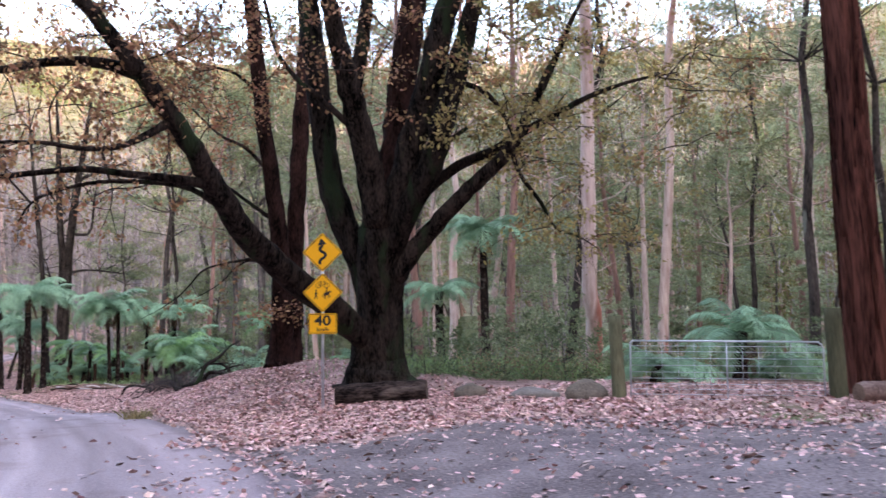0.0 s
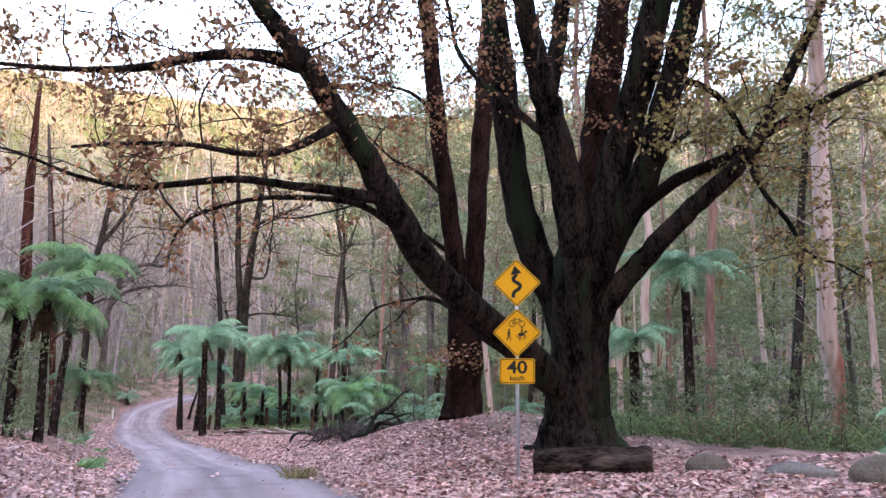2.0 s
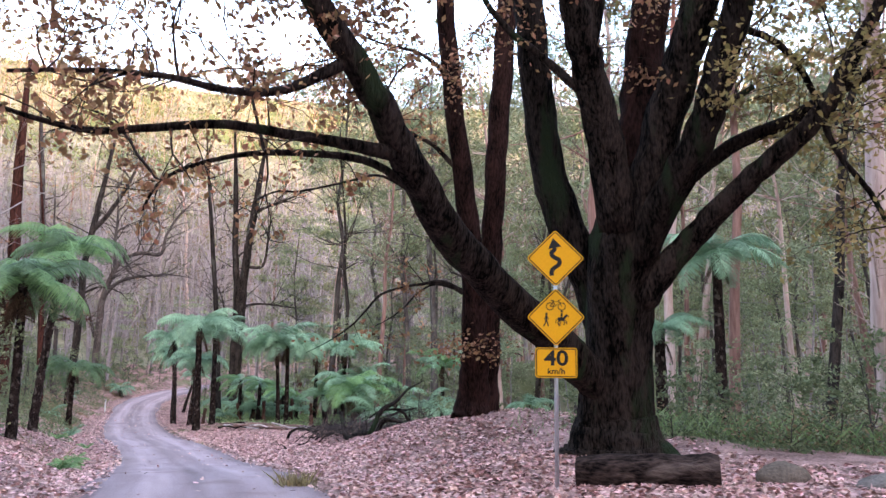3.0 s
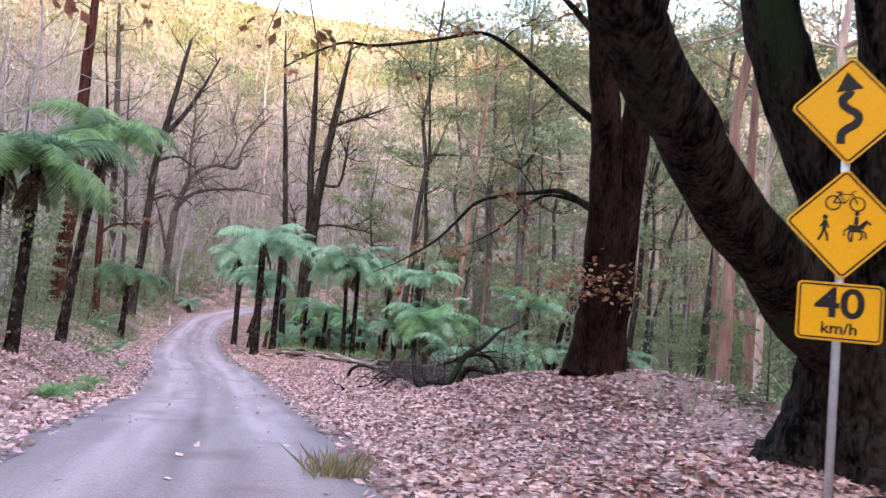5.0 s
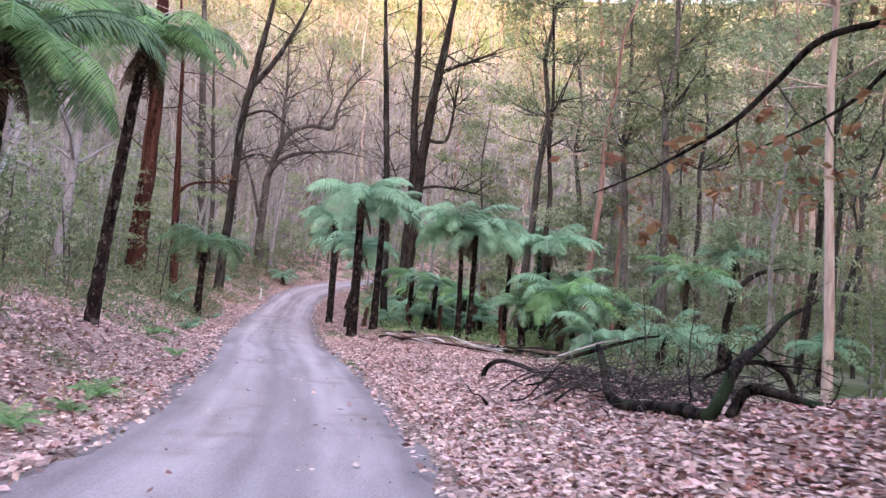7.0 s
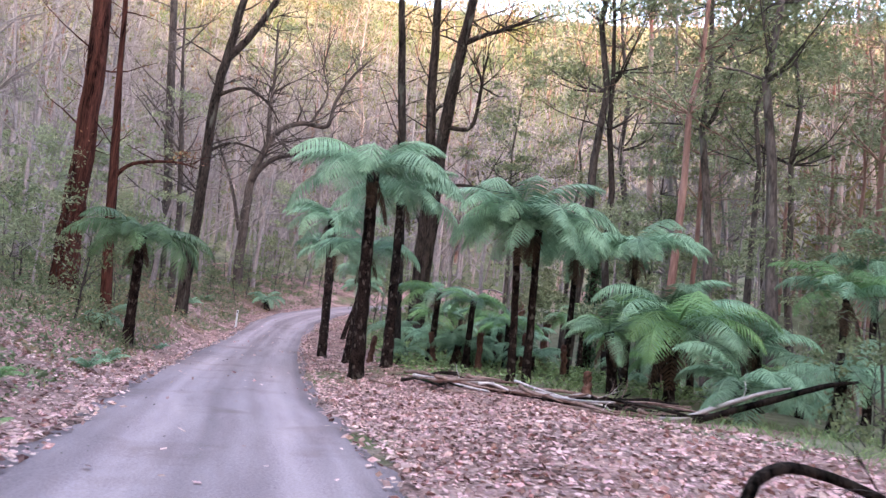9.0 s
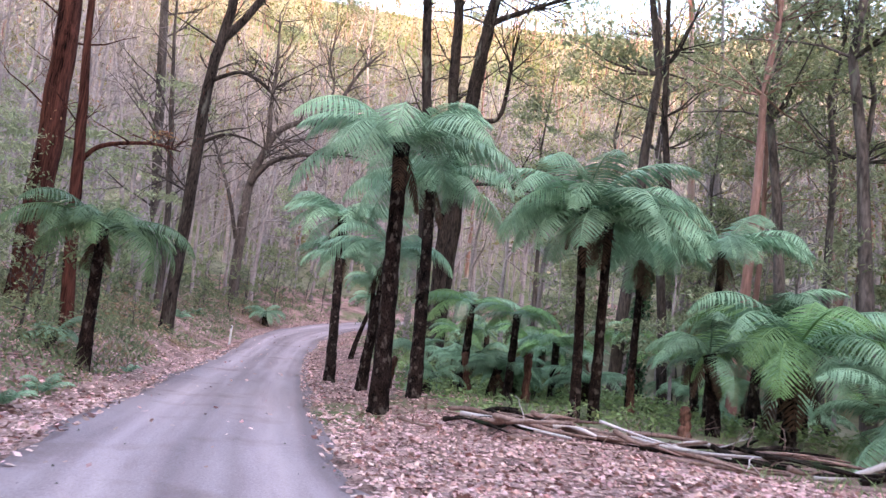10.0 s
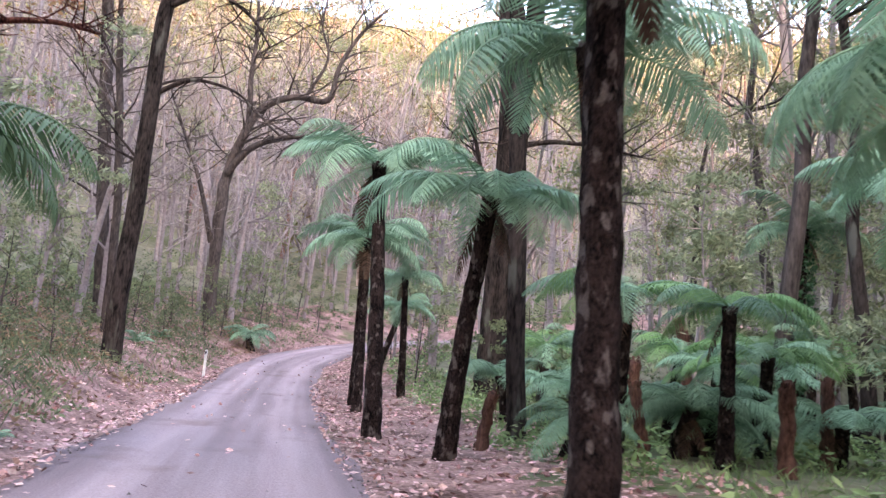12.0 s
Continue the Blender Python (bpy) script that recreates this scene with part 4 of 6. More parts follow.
DIA = Matrix.Rotation(radians(45), 4, 'Y')
top_z, mid_z, low_z = 3.30, 2.435, 1.78
for k, (nm, zz) in enumerate((("diamond_plate", top_z), ("diamond_plate", mid_z))):
    pl = part(nm, plate(0.60, 0.60, 0.045), M_YELLOW, sign, "yellow diamond warning plate", Z((0, -0.012, zz)) @ DIA)
    part("border", outline(0.57, 0.57, 0.035, 0.014), M_BLACK, pl, "black border line", Z((0, -0.0045, 0)))
    back_m = DIA.inverted() @ Z((0, -0.0048, 0))
    if k == 0:
        curve = [(-0.055, -0.26), (-0.055, -0.19), (-0.02, -0.145), (0.04, -0.105), (0.062, -0.06), (0.045, -0.02), (-0.01, 0.01), (-0.05, 0.045), (-0.055, 0.085), (-0.02, 0.12), (0.0, 0.16)]
        fine = [tuple(q[:2]) for q in smooth_line(np.array([(*q, 0) for q in curve]), 4)]
        sym = blend([stroke(fine, 0.062), stroke([(-0.085, 0.15), (-0.012, 0.285)], [0.001, 0.001])])
        a, b, c3 = (sym.verts.new(q) for q in ((-0.105, 0.135, 0.0), (0.09, 0.175, 0.0), (-0.035, 0.30, 0.0)))
        for q in (a, b, c3):
            q.co = (q.co.x, 0, q.co.y)
        sym.faces.new((a, b, c3))
        part("arrow", sym, M_BLACK, pl, "black winding-road arrow", back_m)
    else:
        bike = [disc(-0.085, 0.155, 0.058, 20, 0.012), disc(0.085, 0.155, 0.058, 20, 0.012), stroke([(-0.085, 0.155), (-0.04, 0.225), (0.05, 0.225), (0.0, 0.16), (-0.04, 0.225)], 0.011),
                stroke([(-0.085, 0.155), (0.0, 0.16)], 0.011), stroke([(0.085, 0.155), (0.04, 0.245), (0.075, 0.25)], 0.011), stroke([(-0.065, 0.238), (-0.025, 0.238)], 0.013)]
        part("bicycle_symbol", blend(bike), M_BLACK, pl, "black bicycle symbol", back_m)
        walker = [disc(-0.135, 0.045, 0.019), stroke([(-0.135, 0.022), (-0.140, -0.05)], [0.035, 0.03]), stroke([(-0.138, -0.045), (-0.118, -0.09), (-0.112, -0.135)], 0.018),
                  stroke([(-0.143, -0.045), (-0.155, -0.09), (-0.178, -0.132)], 0.018), stroke([(-0.128, 0.01), (-0.105, -0.035)], 0.012), stroke([(-0.142, 0.01), (-0.168, -0.03)], 0.012)]
        part("footpath_symbol", blend(walker), M_BLACK, pl, "black walking symbol", back_m)
        horse = [stroke([(0.03, -0.03), (0.12, -0.03)], [0.055, 0.05]), stroke([(0.115, -0.02), (0.155, 0.03), (0.185, 0.005)], [0.04, 0.028, 0.018]), stroke([(0.04, -0.045), (0.03, -0.085), (0.045, -0.13)], 0.014),
                 stroke([(0.06, -0.045), (0.055, -0.13)], 0.013), stroke([(0.11, -0.045), (0.13, -0.08), (0.11, -0.115)], 0.014), stroke([(0.12, -0.04), (0.15, -0.06), (0.155, -0.10)], 0.013),
                 stroke([(0.03, -0.025), (0.0, -0.05), (0.0, -0.09)], 0.012), stroke([(0.08, 0.0), (0.085, 0.06)], [0.032, 0.026]), disc(0.085, 0.083, 0.017), stroke([(0.085, 0.0), (0.1, -0.055)], 0.015)]
        part("horse_symbol", blend(horse), M_BLACK, pl, "black horse-riding symbol", back_m)
pl = part("speed_plate", plate(0.60, 0.43, 0.04), M_YELLOW, sign, "yellow 40 km/h advisory plate", Z((0, -0.012, low_z)))
part("border", outline(0.572, 0.402, 0.03, 0.012), M_BLACK, pl, "black border line", Z((0, -0.0045, 0)))


def lettering(text, size, parent, m, label):
    cu = bpy.data.curves.new("text", 'FONT')
    cu.body, cu.size, cu.align_x, cu.align_y, cu.offset = text, size, 'CENTER', 'CENTER', 0.006 * size / 0.28
    tmp = new("tmp", cu)
    bpy.context.view_layer.update()
    me = bpy.data.meshes.new_from_object(tmp.evaluated_get(bpy.context.evaluated_depsgraph_get()))
    bpy.data.objects.remove(tmp)
    me.name = "lettering"
    me.materials.clear()
    me.materials.append(M_BLACK)
    ob = new("lettering", me)
    ob.parent = parent
    ob.matrix_basis = m @ Matrix.Rotation(radians(90), 4, 'X')
    return tagged(ob, label)


lettering("40", 0.30, pl, Z((0.0, -0.0048, 0.055)) @ Matrix.Diagonal((1.15, 1, 1, 1)), "black numerals 40")
lettering("km/h", 0.115, pl, Z((0.0, -0.0048, -0.125)) @ Matrix.Diagonal((1.1, 1, 1, 1)), "small black km/h lettering")
for zz in (top_z, mid_z, low_z):
    part("bracket", box((0.16, 0.014, 0.03), 0.003), M_GALV, sign, "steel clamp", Z((0, -0.002, zz)))

# ---- the log, rocks and the gate ----


def log_thing(name, a, b, r, mat, label, category="log", sides=22, sink=0.03, seed=0, group=""):
    """A sawn log lying between two points of the plan."""
    za, zb = gz(*a) + r - sink, gz(*b) + r - sink
    mid = Vector(((a[0] + b[0]) / 2, (a[1] + b[1]) / 2, (za + zb) / 2))
    th = empty(name, Matrix.Translation(mid), label, category, group)
    n = 16
    pts = [(a[0] + (b[0] - a[0]) * i / n - mid.x, a[1] + (b[1] - a[1]) * i / n - mid.y, za + (zb - za) * i / n - mid.z, r * (1 + 0.05 * math.sin(i * 1.1 + seed)) * (0.9 if i in (0, n) else 1.0)) for i in range(n + 1)]
    v, f = tube(pts, sides, 0.12, seed, cap=False)
    link("bark", v, f, mat, th)
    for k, s in ((0, -1), (n, 1)):
        ring = v[k * sides:(k + 1) * sides]
        c = sum(ring, Vector()) / sides
        way = Vector((b[0] - a[0], b[1] - a[1], 0)).normalized() * s
        vv = list(ring) + [c + (q - c) * 0.9 + way * 0.004 for q in ring] + [c + way * 0.004]
        ff = [(i, (i + 1) % sides, sides + (i + 1) % sides, sides + i) for i in range(sides)] + [(sides + i, sides + (i + 1) % sides, 2 * sides) for i in range(sides)]
        link("cut_end", vv, ff, M_CUT, th, "sawn end grain")
    return th


log_thing("log", (-2.08, 18.1), (-0.16, 17.92), 0.232, M_LOG, "dark weathered log lying before the oak", seed=4)
log_thing("log", (8.05, 16.3), (9.6, 16.6), 0.2, M_STICK, "pale sawn log lying beside the stringybark", seed=5)


def rock(x, y, size, mat, seed, label):
    g = random.Random(seed)
    bm = bmesh.new()
    bmesh.ops.create_icosphere(bm, subdivisions=3, radius=1.0)
    off = Vector((g.uniform(0, 50), g.uniform(0, 50), g.uniform(0, 50)))
    for q in bm.verts:
        k = 1 + 0.35 * noise.noise(q.co * 1.1 + off) + 0.12 * noise.noise(q.co * 3 + off)
        q.co = Vector((q.co.x * size[0] * k, q.co.y * size[1] * k, max(q.co.z, -0.45) * size[2] * k))
    ob = part("rock", bm, mat, None, "", pose(x, y, gz(x, y) + size[2] * 0.12, 0, 0, g.uniform(-25, 25)), smooth=True)
    return tagged(ob, label, "rock", "rocks along the verge")


rock(0.78, 18.6, (0.36, 0.3, 0.27), M_ROCK, 1, "grey-brown boulder half sunk in fallen leaves")
rock(2.02, 18.0, (0.50, 0.32, 0.17), M_ROCK2, 2, "flat grey rock among fallen leaves")
rock(3.05, 17.35, (0.44, 0.34, 0.34), M_ROCK, 3, "brown boulder beside the gate post")

for k, (px, py, h, r, lean) in enumerate(((3.62, 16.85, 1.62, 0.135, -0.03), (7.95, 16.85, 1.75, 0.17, -0.02))):
    z0 = gz(px, py)
    v, f = tube(refine([(0, 0, -0.3, r * 1.05), (0, 0, 0.3, r), (lean * 0.6, 0, h * 0.6, r * 0.96), (lean, 0, h, r * 0.92)], 3, 0.03, k), 14, 0.05, k)
    ob = link("gate_post", v, f, M_POSTWOOD)
    ob.matrix_basis = pose(px, py, z0)
    tagged(ob, "round weathered mossy timber gate post", "post", "gate posts")
ga, gb2 = Vector((3.85, 16.85, 0.13)), Vector((7.6, 16.70, 0.03))
gate = empty("farm_gate", pose(ga.x, ga.y, ga.z, 0, math.degrees(math.atan2(ga.z - gb2.z, (gb2 - ga).length)), math.degrees(math.atan2(gb2.y - ga.y, gb2.x - ga.x))),
             "closed silver steel farm gate with wire mesh", "gate")
W, H = (gb2 - ga).length, 1.14


def rod(name, pts, r, sides=8, parent=gate, mat=M_GALV):
    v, f = tube([(*p, r) for p in pts], sides)
    return link(name, v, f, mat, parent)


rod("bottom_rail", [(0, 0, 0), (W, 0, 0)], 0.017)
rod("top_rail", [(0.06, 0, H), (W - 0.10, 0, H)], 0.017)
rod("stile", [(0, 0, 0), (0, 0, H - 0.06), (0.02, 0, H - 0.02), (0.06, 0, H)], 0.017)
rod("stile", [(W, 0, 0), (W, 0, H - 0.14), (W - 0.03, 0, H - 0.05), (W - 0.10, 0, H)], 0.017)
rod("brace", [(W * 0.5, 0, 0), (W * 0.5, 0, H)], 0.013)
for k, hz in enumerate((0.10, 0.20, 0.30, 0.41, 0.53, 0.66, 0.80, 0.93, 1.04)):
    rod("mesh_wire", [(0, 0.012, hz), (W, 0.012, hz)], 0.0055, 5)
for k in range(1, 12):
    if k != 6:
        rod("mesh_wire", [(W * k / 12, 0.016, 0), (W * k / 12, 0.016, H)], 0.004, 5)

# the big stringybark at the clearing's edge
st = empty("stringybark_tree", pose(8.95, 17.6, gz(8.95, 17.6)), "tall straight tree with red-brown fibrous bark", "tree")
gs = gz(8.95, 17.6)
sl = limb(st, "trunk", [(9.0, 17.6, gs - 0.3, 0.56), (8.98, 17.6, gs + 0.5, 0.46), (8.9, 17.5, 3.0, 0.40), (8.8, 17.3, 6.0, 0.37), (8.7, 17.1, 10, 0.33), (8.6, 17, 15, 0.28), (8.5, 16.9, 21, 0.15)], M_STRINGY, 44, 0.02, 0.13, 201)
gsb = random.Random(202)
for k in range(90):
    a, z0, ln = gsb.uniform(0, 6.28), gsb.uniform(0.2, 9.0), gsb.uniform(0.8, 3.2)
    pts = []
    for t in (0, 0.25, 0.5, 0.75, 1):
        z = gs + z0 + ln * t
        q = min(sl, key=lambda p: abs(p[2] - z))
        r = q[3] * (1.02 + (0.05 if t in (0, 1) else 0.0))
        aa = a + 0.05 * math.sin(3 * t + k)
        pts.append((q[0] + math.cos(aa) * r - 8.95, q[1] + math.sin(aa) * r - 17.6, z - gs, gsb.uniform(0.012, 0.034) * (1 - 0.6 * abs(t - 0.5))))
    v, f = tube(pts, 5, 0.1, k)
    link("bark_strip", v, f, M_STRINGY, st)

# ---- trees along the road, each by itself ----


def fast_tubes(lines, sides=4):
    """Vertices and quads of many bars at once; lines has the shape (n, points, 4)."""
    a = np.asarray(lines, float)
    n, m, _ = a.shape
    d = np.gradient(a[:, :, :3], axis=1)
    d /= np.linalg.norm(d, axis=2, keepdims=True) + 1e-9
    ref = np.where(np.abs(d[..., 2:3]) > 0.8, np.array([1.0, 0, 0]), np.array([0, 0, 1.0]))
    u = np.cross(d, ref)
    u /= np.linalg.norm(u, axis=2, keepdims=True) + 1e-9
    w = np.cross(d, u)
    ang = np.arange(sides) * 2 * np.pi / sides
    ring = a[:, :, None, :3] + a[:, :, None, 3:] * (np.cos(ang)[:, None] * u[:, :, None] + np.sin(ang)[:, None] * w[:, :, None])
    idx = np.arange(n * m * sides).reshape(n, m, sides)
    nxt = np.roll(idx, -1, axis=2)
    q = np.stack([idx[:, :-1], nxt[:, :-1], nxt[:, 1:], idx[:, 1:]], -1).reshape(-1, 4)
    return ring.reshape(-1, 3), q


def raw_mesh(name, verts, faces, mat, smooth=True):
    me = bpy.data.meshes.new(name)
    n = len(faces)
    me.vertices.add(len(verts))
    me.vertices.foreach_set("co", np.asarray(verts, np.float32).ravel())
    me.loops.add(4 * n)
    me.loops.foreach_set("vertex_index", np.asarray(faces, np.int32).ravel())
    me.polygons.add(n)
    me.polygons.foreach_set("loop_start", np.arange(0, 4 * n, 4, dtype=np.int32))
    me.update(calc_edges=True)
    me.materials.append(mat)
    if smooth:
        me.shade_smooth()
    return me


def spray(start, way, length, radius, levels, g, out, bend=0.35, up=0.05, points=5):
    """A branch and its forks, as lines of equal point count, into out."""
    p, d = np.array(start, float), np.array(way, float)
    d /= np.linalg.norm(d)
    line = [(*p, radius)]
    for k in range(1, points):
        d = d + g.normal(0, bend, 3) * 0.5
        d[2] += up
        d /= np.linalg.norm(d)
        p = p + d * length / (points - 1)
        line.append((*p, radius * (1 - 0.8 * k / (points - 1))))
    out.append(line)
    if levels > 0:
        for _ in range(g.integers(2, 4)):
            k = g.integers(1, points)
            w = d + g.normal(0, 0.7, 3)
            spray(line[k][:3], w, length * g.uniform(0.4, 0.7), line[k][3] * 0.6 + 0.003, levels - 1, g, out, bend, up, points)


def local_lines(lines, m):
    a = np.asarray(lines, float)
    a[:, :, :3] = a[:, :, :3] @ np.array(m)[:3, :3].T + np.array(m)[:3, 3]
    return a


def road_tree(name, base, stems, mat, label, seed, twig_n=10, twig_len=1.6, leaf=None, leaf_n=0, leaf_size=0.12, thick=0.02):
    """A tree from its stems and branches, with side twigs and, if it has any, leaves."""
    th = empty(name, pose(*base, gz(*base)), label, "tree")
    i = th.matrix_basis.inverted()
    lines = []
    for k, (nm, pts) in enumerate(stems):
        if nm in ("trunk", "stem") and k < 2:
            z0 = gz(pts[0][0], pts[0][1])
            p0 = pts[0]
            pts = [(p0[0], p0[1], z0 - 0.3, p0[3] * 1.35), (p0[0], p0[1], max(z0 + 0.3, min(p0[2], z0 + 0.5)), p0[3] * 1.08)] + [q for q in pts[1:] if q[2] > z0 + 0.6]
        lines.append(limb(th, nm, pts, mat, 14 if nm in ("trunk", "stem") else 7, 0.12, 0.08, seed + k))
    tl = []
    for k, ln in enumerate(lines):
        tl += twigs_from(ln, twig_n, twig_len, seed + 50 + k, 0.0, 0.35, thick)
    fine = []
    g = np.random.default_rng(seed)
    for ln in lines:
        up = ln[int(len(ln) * 0.45):]
        for _ in range(9 if len(ln) > 20 else 6):
            k = int(g.integers(0, len(up)))
            a = g.uniform(0, 6.28)
            spray(up[k][:3], (math.cos(a), math.sin(a), g.uniform(0.2, 1.2)), twig_len * g.uniform(0.9, 1.9), min(up[k][3] * 0.55, thick * 1.6), 2, g, fine, 0.3, 0.05)
    fv, fq = fast_tubes(local_lines(fine, i), 4)
    ob = new("branchwork", raw_mesh("branchwork", fv, fq, mat))
    ob.parent = th
    tagged(ob, "fine bare branches of the crown", kind="stuff")
    more = []
    for t in tl:
        more += twigs_from(t, 2, twig_len * 0.45, seed + len(more), 0.02, 0.3, thick * 0.45)
    v, f = joined([tube(t, 4, 0, cap=False) for t in tl] + [tube(t, 3, 0, cap=False) for t in more])
    link("twig_spray", [i @ q for q in v], f, mat, th, "bare side twigs", kind="stuff")
    if leaf:
        c = leaves_along(tl + more, leaf_n, 0.2, 0.1)
        quads("foliage", leaf_quads(local(c, np.array(i)), leaf_size, 0.1, 0.3), leaf, th, "sparse leaves", "stuff")
    return th


road_tree("leaning_tree", (-42.1, 63.3), [
    ("trunk", [(-42.1, 63.3, -0.5, 0.320), (-41.86, 63.04, 2.21, 0.296), (-41.73, 63.11, 5.04, 0.276), (-41.45, 62.90, 11.02, 0.248), (-41.08, 63.13, 14.31, 0.232), (-40.67, 63.30, 17.33, 0.184), (-40.2, 63.5, 21, 0.120)]),
    ("branch", [(-41.29, 63.14, 13.43, 0.227), (-40.20, 63.64, 15.06, 0.182), (-39.19, 64.15, 17.32, 0.138), (-38.2, 64.6, 20, 0.064)]),
    ("branch", [(-41.4, 62.9, 11.4, 0.120), (-39.9, 63.2, 11.9, 0.080), (-38.6, 63.6, 11.2, 0.056), (-37.9, 63.9, 10.2, 0.024)]),
    ("branch", [(-41.6, 63.0, 8.4, 0.096), (-40.4, 63.4, 9.0, 0.064), (-39.0, 63.9, 8.7, 0.040), (-38.3, 64.2, 8.0, 0.016)])], M_DARKBARK, "dark bare tree leaning over the road bank", 300, 9, 2.2, thick=0.035)
road_tree("tall_tree", (-41.3, 54.7), [
    ("trunk", [(-41.30, 54.71, 0.76, 0.561), (-41.15, 54.52, 3.10, 0.508), (-41.09, 54.51, 5.37, 0.455), (-40.96, 54.39, 9.94, 0.402), (-41.25, 54.45, 13.28, 0.369), (-41.03, 54.02, 18.09, 0.292), (-41, 54, 24, 0.128)])],
    M_STRINGY, "tall straight tree with peeling red-brown bark", 320, 6, 2.4, thick=0.03)
road_tree("slender_tree", (-35.9, 51.7), [
    ("trunk", [(-35.85, 51.71, -0.4, 0.20), (-35.85, 51.42, 1.93, 0.19), (-35.98, 51.23, 5.13, 0.17), (-36.15, 51.01, 8.57, 0.11), (-36.3, 50.9, 11.5, 0.085), (-36.6, 50.5, 15, 0.05), (-36.8, 50.2, 18, 0.012)]),
    ("branch", [(-35.93, 51.30, 4.77, 0.085), (-35.35, 51.48, 5.30, 0.07), (-34.05, 52.01, 5.52, 0.05), (-33.17, 52.39, 5.38, 0.02)])], M_STRINGY, "slender brown tree with one long bare side branch", 330, 6, 1.2,
    M_OAKLEAF, 120, 0.14)
road_tree("grey_tree", (-50.0, 70.3), [
    ("trunk", [(-49.9, 70.8, 2.0, 0.315), (-49.93, 70.22, 5.20, 0.285), (-50.18, 69.36, 12.07, 0.259), (-50.33, 68.54, 18.95, 0.220), (-50.62, 67.67, 25.82, 0.112)])], M_GREYBARK, "tall bare grey tree on the slope", 340, 14, 3.0, thick=0.04)
road_tree("twisted_tree", (-51.8, 80.9), [
    ("trunk", [(-51.78, 80.89, 1.10, 0.374), (-51.57, 80.43, 4.58, 0.346), (-51.22, 80.04, 8.08, 0.324), (-51.02, 80.09, 10.38, 0.288), (-49.73, 80.30, 13.74, 0.223), (-47.86, 80.98, 14.83, 0.187), (-46.05, 81.69, 14.80, 0.166),
               (-45.59, 81.79, 16.77, 0.130), (-44.53, 82.10, 18.88, 0.101), (-43.05, 82.44, 20.46, 0.043)]),
    ("branch", [(-50.98, 79.84, 9.99, 0.207), (-49.83, 80.06, 11.51, 0.184), (-47.95, 80.47, 12.25, 0.148), (-44.86, 81.30, 12.59, 0.072), (-42.5, 82, 12.3, 0.029)]),
    ("branch", [(-51.71, 80.14, 6.15, 0.161), (-52.30, 79.44, 9.24, 0.126), (-53.47, 78.82, 12.38, 0.092), (-54.42, 78.27, 14.91, 0.036)]),
    ("branch", [(-50.16, 80.26, 12.90, 0.186), (-50.09, 79.82, 15.93, 0.150), (-49.91, 79.65, 18.22, 0.116), (-49.98, 79.24, 22.15, 0.058)]),
    ("branch", [(-47.3, 81.2, 14.8, 0.115), (-46.2, 81.5, 17.2, 0.079), (-46.8, 81.4, 19.6, 0.058), (-45.9, 81.2, 22.4, 0.022)])], M_GREYBARK, "bare grey tree with twisted crooked limbs", 350, 18, 3.2, thick=0.05)
road_tree("grey_tree", (-47.1, 68.0), [
    ("trunk", [(-47.2, 68.3, 2.0, 0.182), (-47.12, 67.96, 5.33, 0.163), (-47.10, 67.52, 8.27, 0.149), (-47.15, 66.98, 11.66, 0.126), (-47.18, 66.41, 15.27, 0.078), (-47.2, 66, 19, 0.033)]),
    ("branch", [(-47.1, 67.4, 9.2, 0.078), (-48.4, 67.0, 10.9, 0.058), (-49.8, 66.6, 13.2, 0.026)])], M_GREYBARK, "slim bare grey tree on the slope", 370, 10, 2.4, thick=0.035)
road_tree("forked_tree", (-31.3, 69.0), [
    ("stem", [(-31.31, 68.96, -1.37, 0.360), (-31.23, 68.71, 1.33, 0.330), (-31.06, 68.34, 5.31, 0.300), (-30.93, 68.09, 8.15, 0.280), (-30.95, 67.86, 10.13, 0.270), (-31.06, 67.51, 12.95, 0.250), (-31.07, 67.23, 15.50, 0.230), (-31.10, 66.84, 18.89, 0.170), (-31.20, 66.37, 22.84, 0.060)]),
    ("stem", [(-31.16, 69.03, -1.35, 0.380), (-31.02, 68.79, 1.35, 0.360), (-30.70, 68.49, 5.35, 0.340), (-30.56, 68.21, 8.48, 0.330), (-30.40, 68.06, 10.48, 0.320), (-30.08, 67.88, 13.35, 0.300), (-29.71, 67.78, 15.66, 0.270), (-29.29, 67.64, 18.54, 0.200), (-28.71, 67.45, 22.57, 0.070)]),
    ("branch", [(-29.71, 67.78, 15.66, 0.160), (-28.82, 68.10, 16.19, 0.130), (-27.54, 68.57, 16.77, 0.090), (-25.77, 69.20, 17.83, 0.030)]),
    ("branch", [(-30.65, 68.23, 7.91, 0.120), (-29.36, 68.74, 8.20, 0.090), (-27.77, 69.42, 8.11, 0.060), (-26.17, 70.12, 7.88, 0.020)]),
    ("branch", [(-30.21, 68.06, 11.21, 0.140), (-29.03, 68.54, 11.35, 0.110), (-28.65, 68.46, 13.52, 0.090), (-28.59, 68.36, 14.66, 0.040)]),
    ("branch", [(-30.88, 68.41, 5.33, 0.100), (-31.64, 67.92, 6.94, 0.080), (-32.01, 67.58, 8.59, 0.050), (-32.65, 67.14, 10.21, 0.020)])], M_DARKBARK, "dark tree with two tall stems standing among tree ferns", 390, 12, 2.4, thick=0.03)
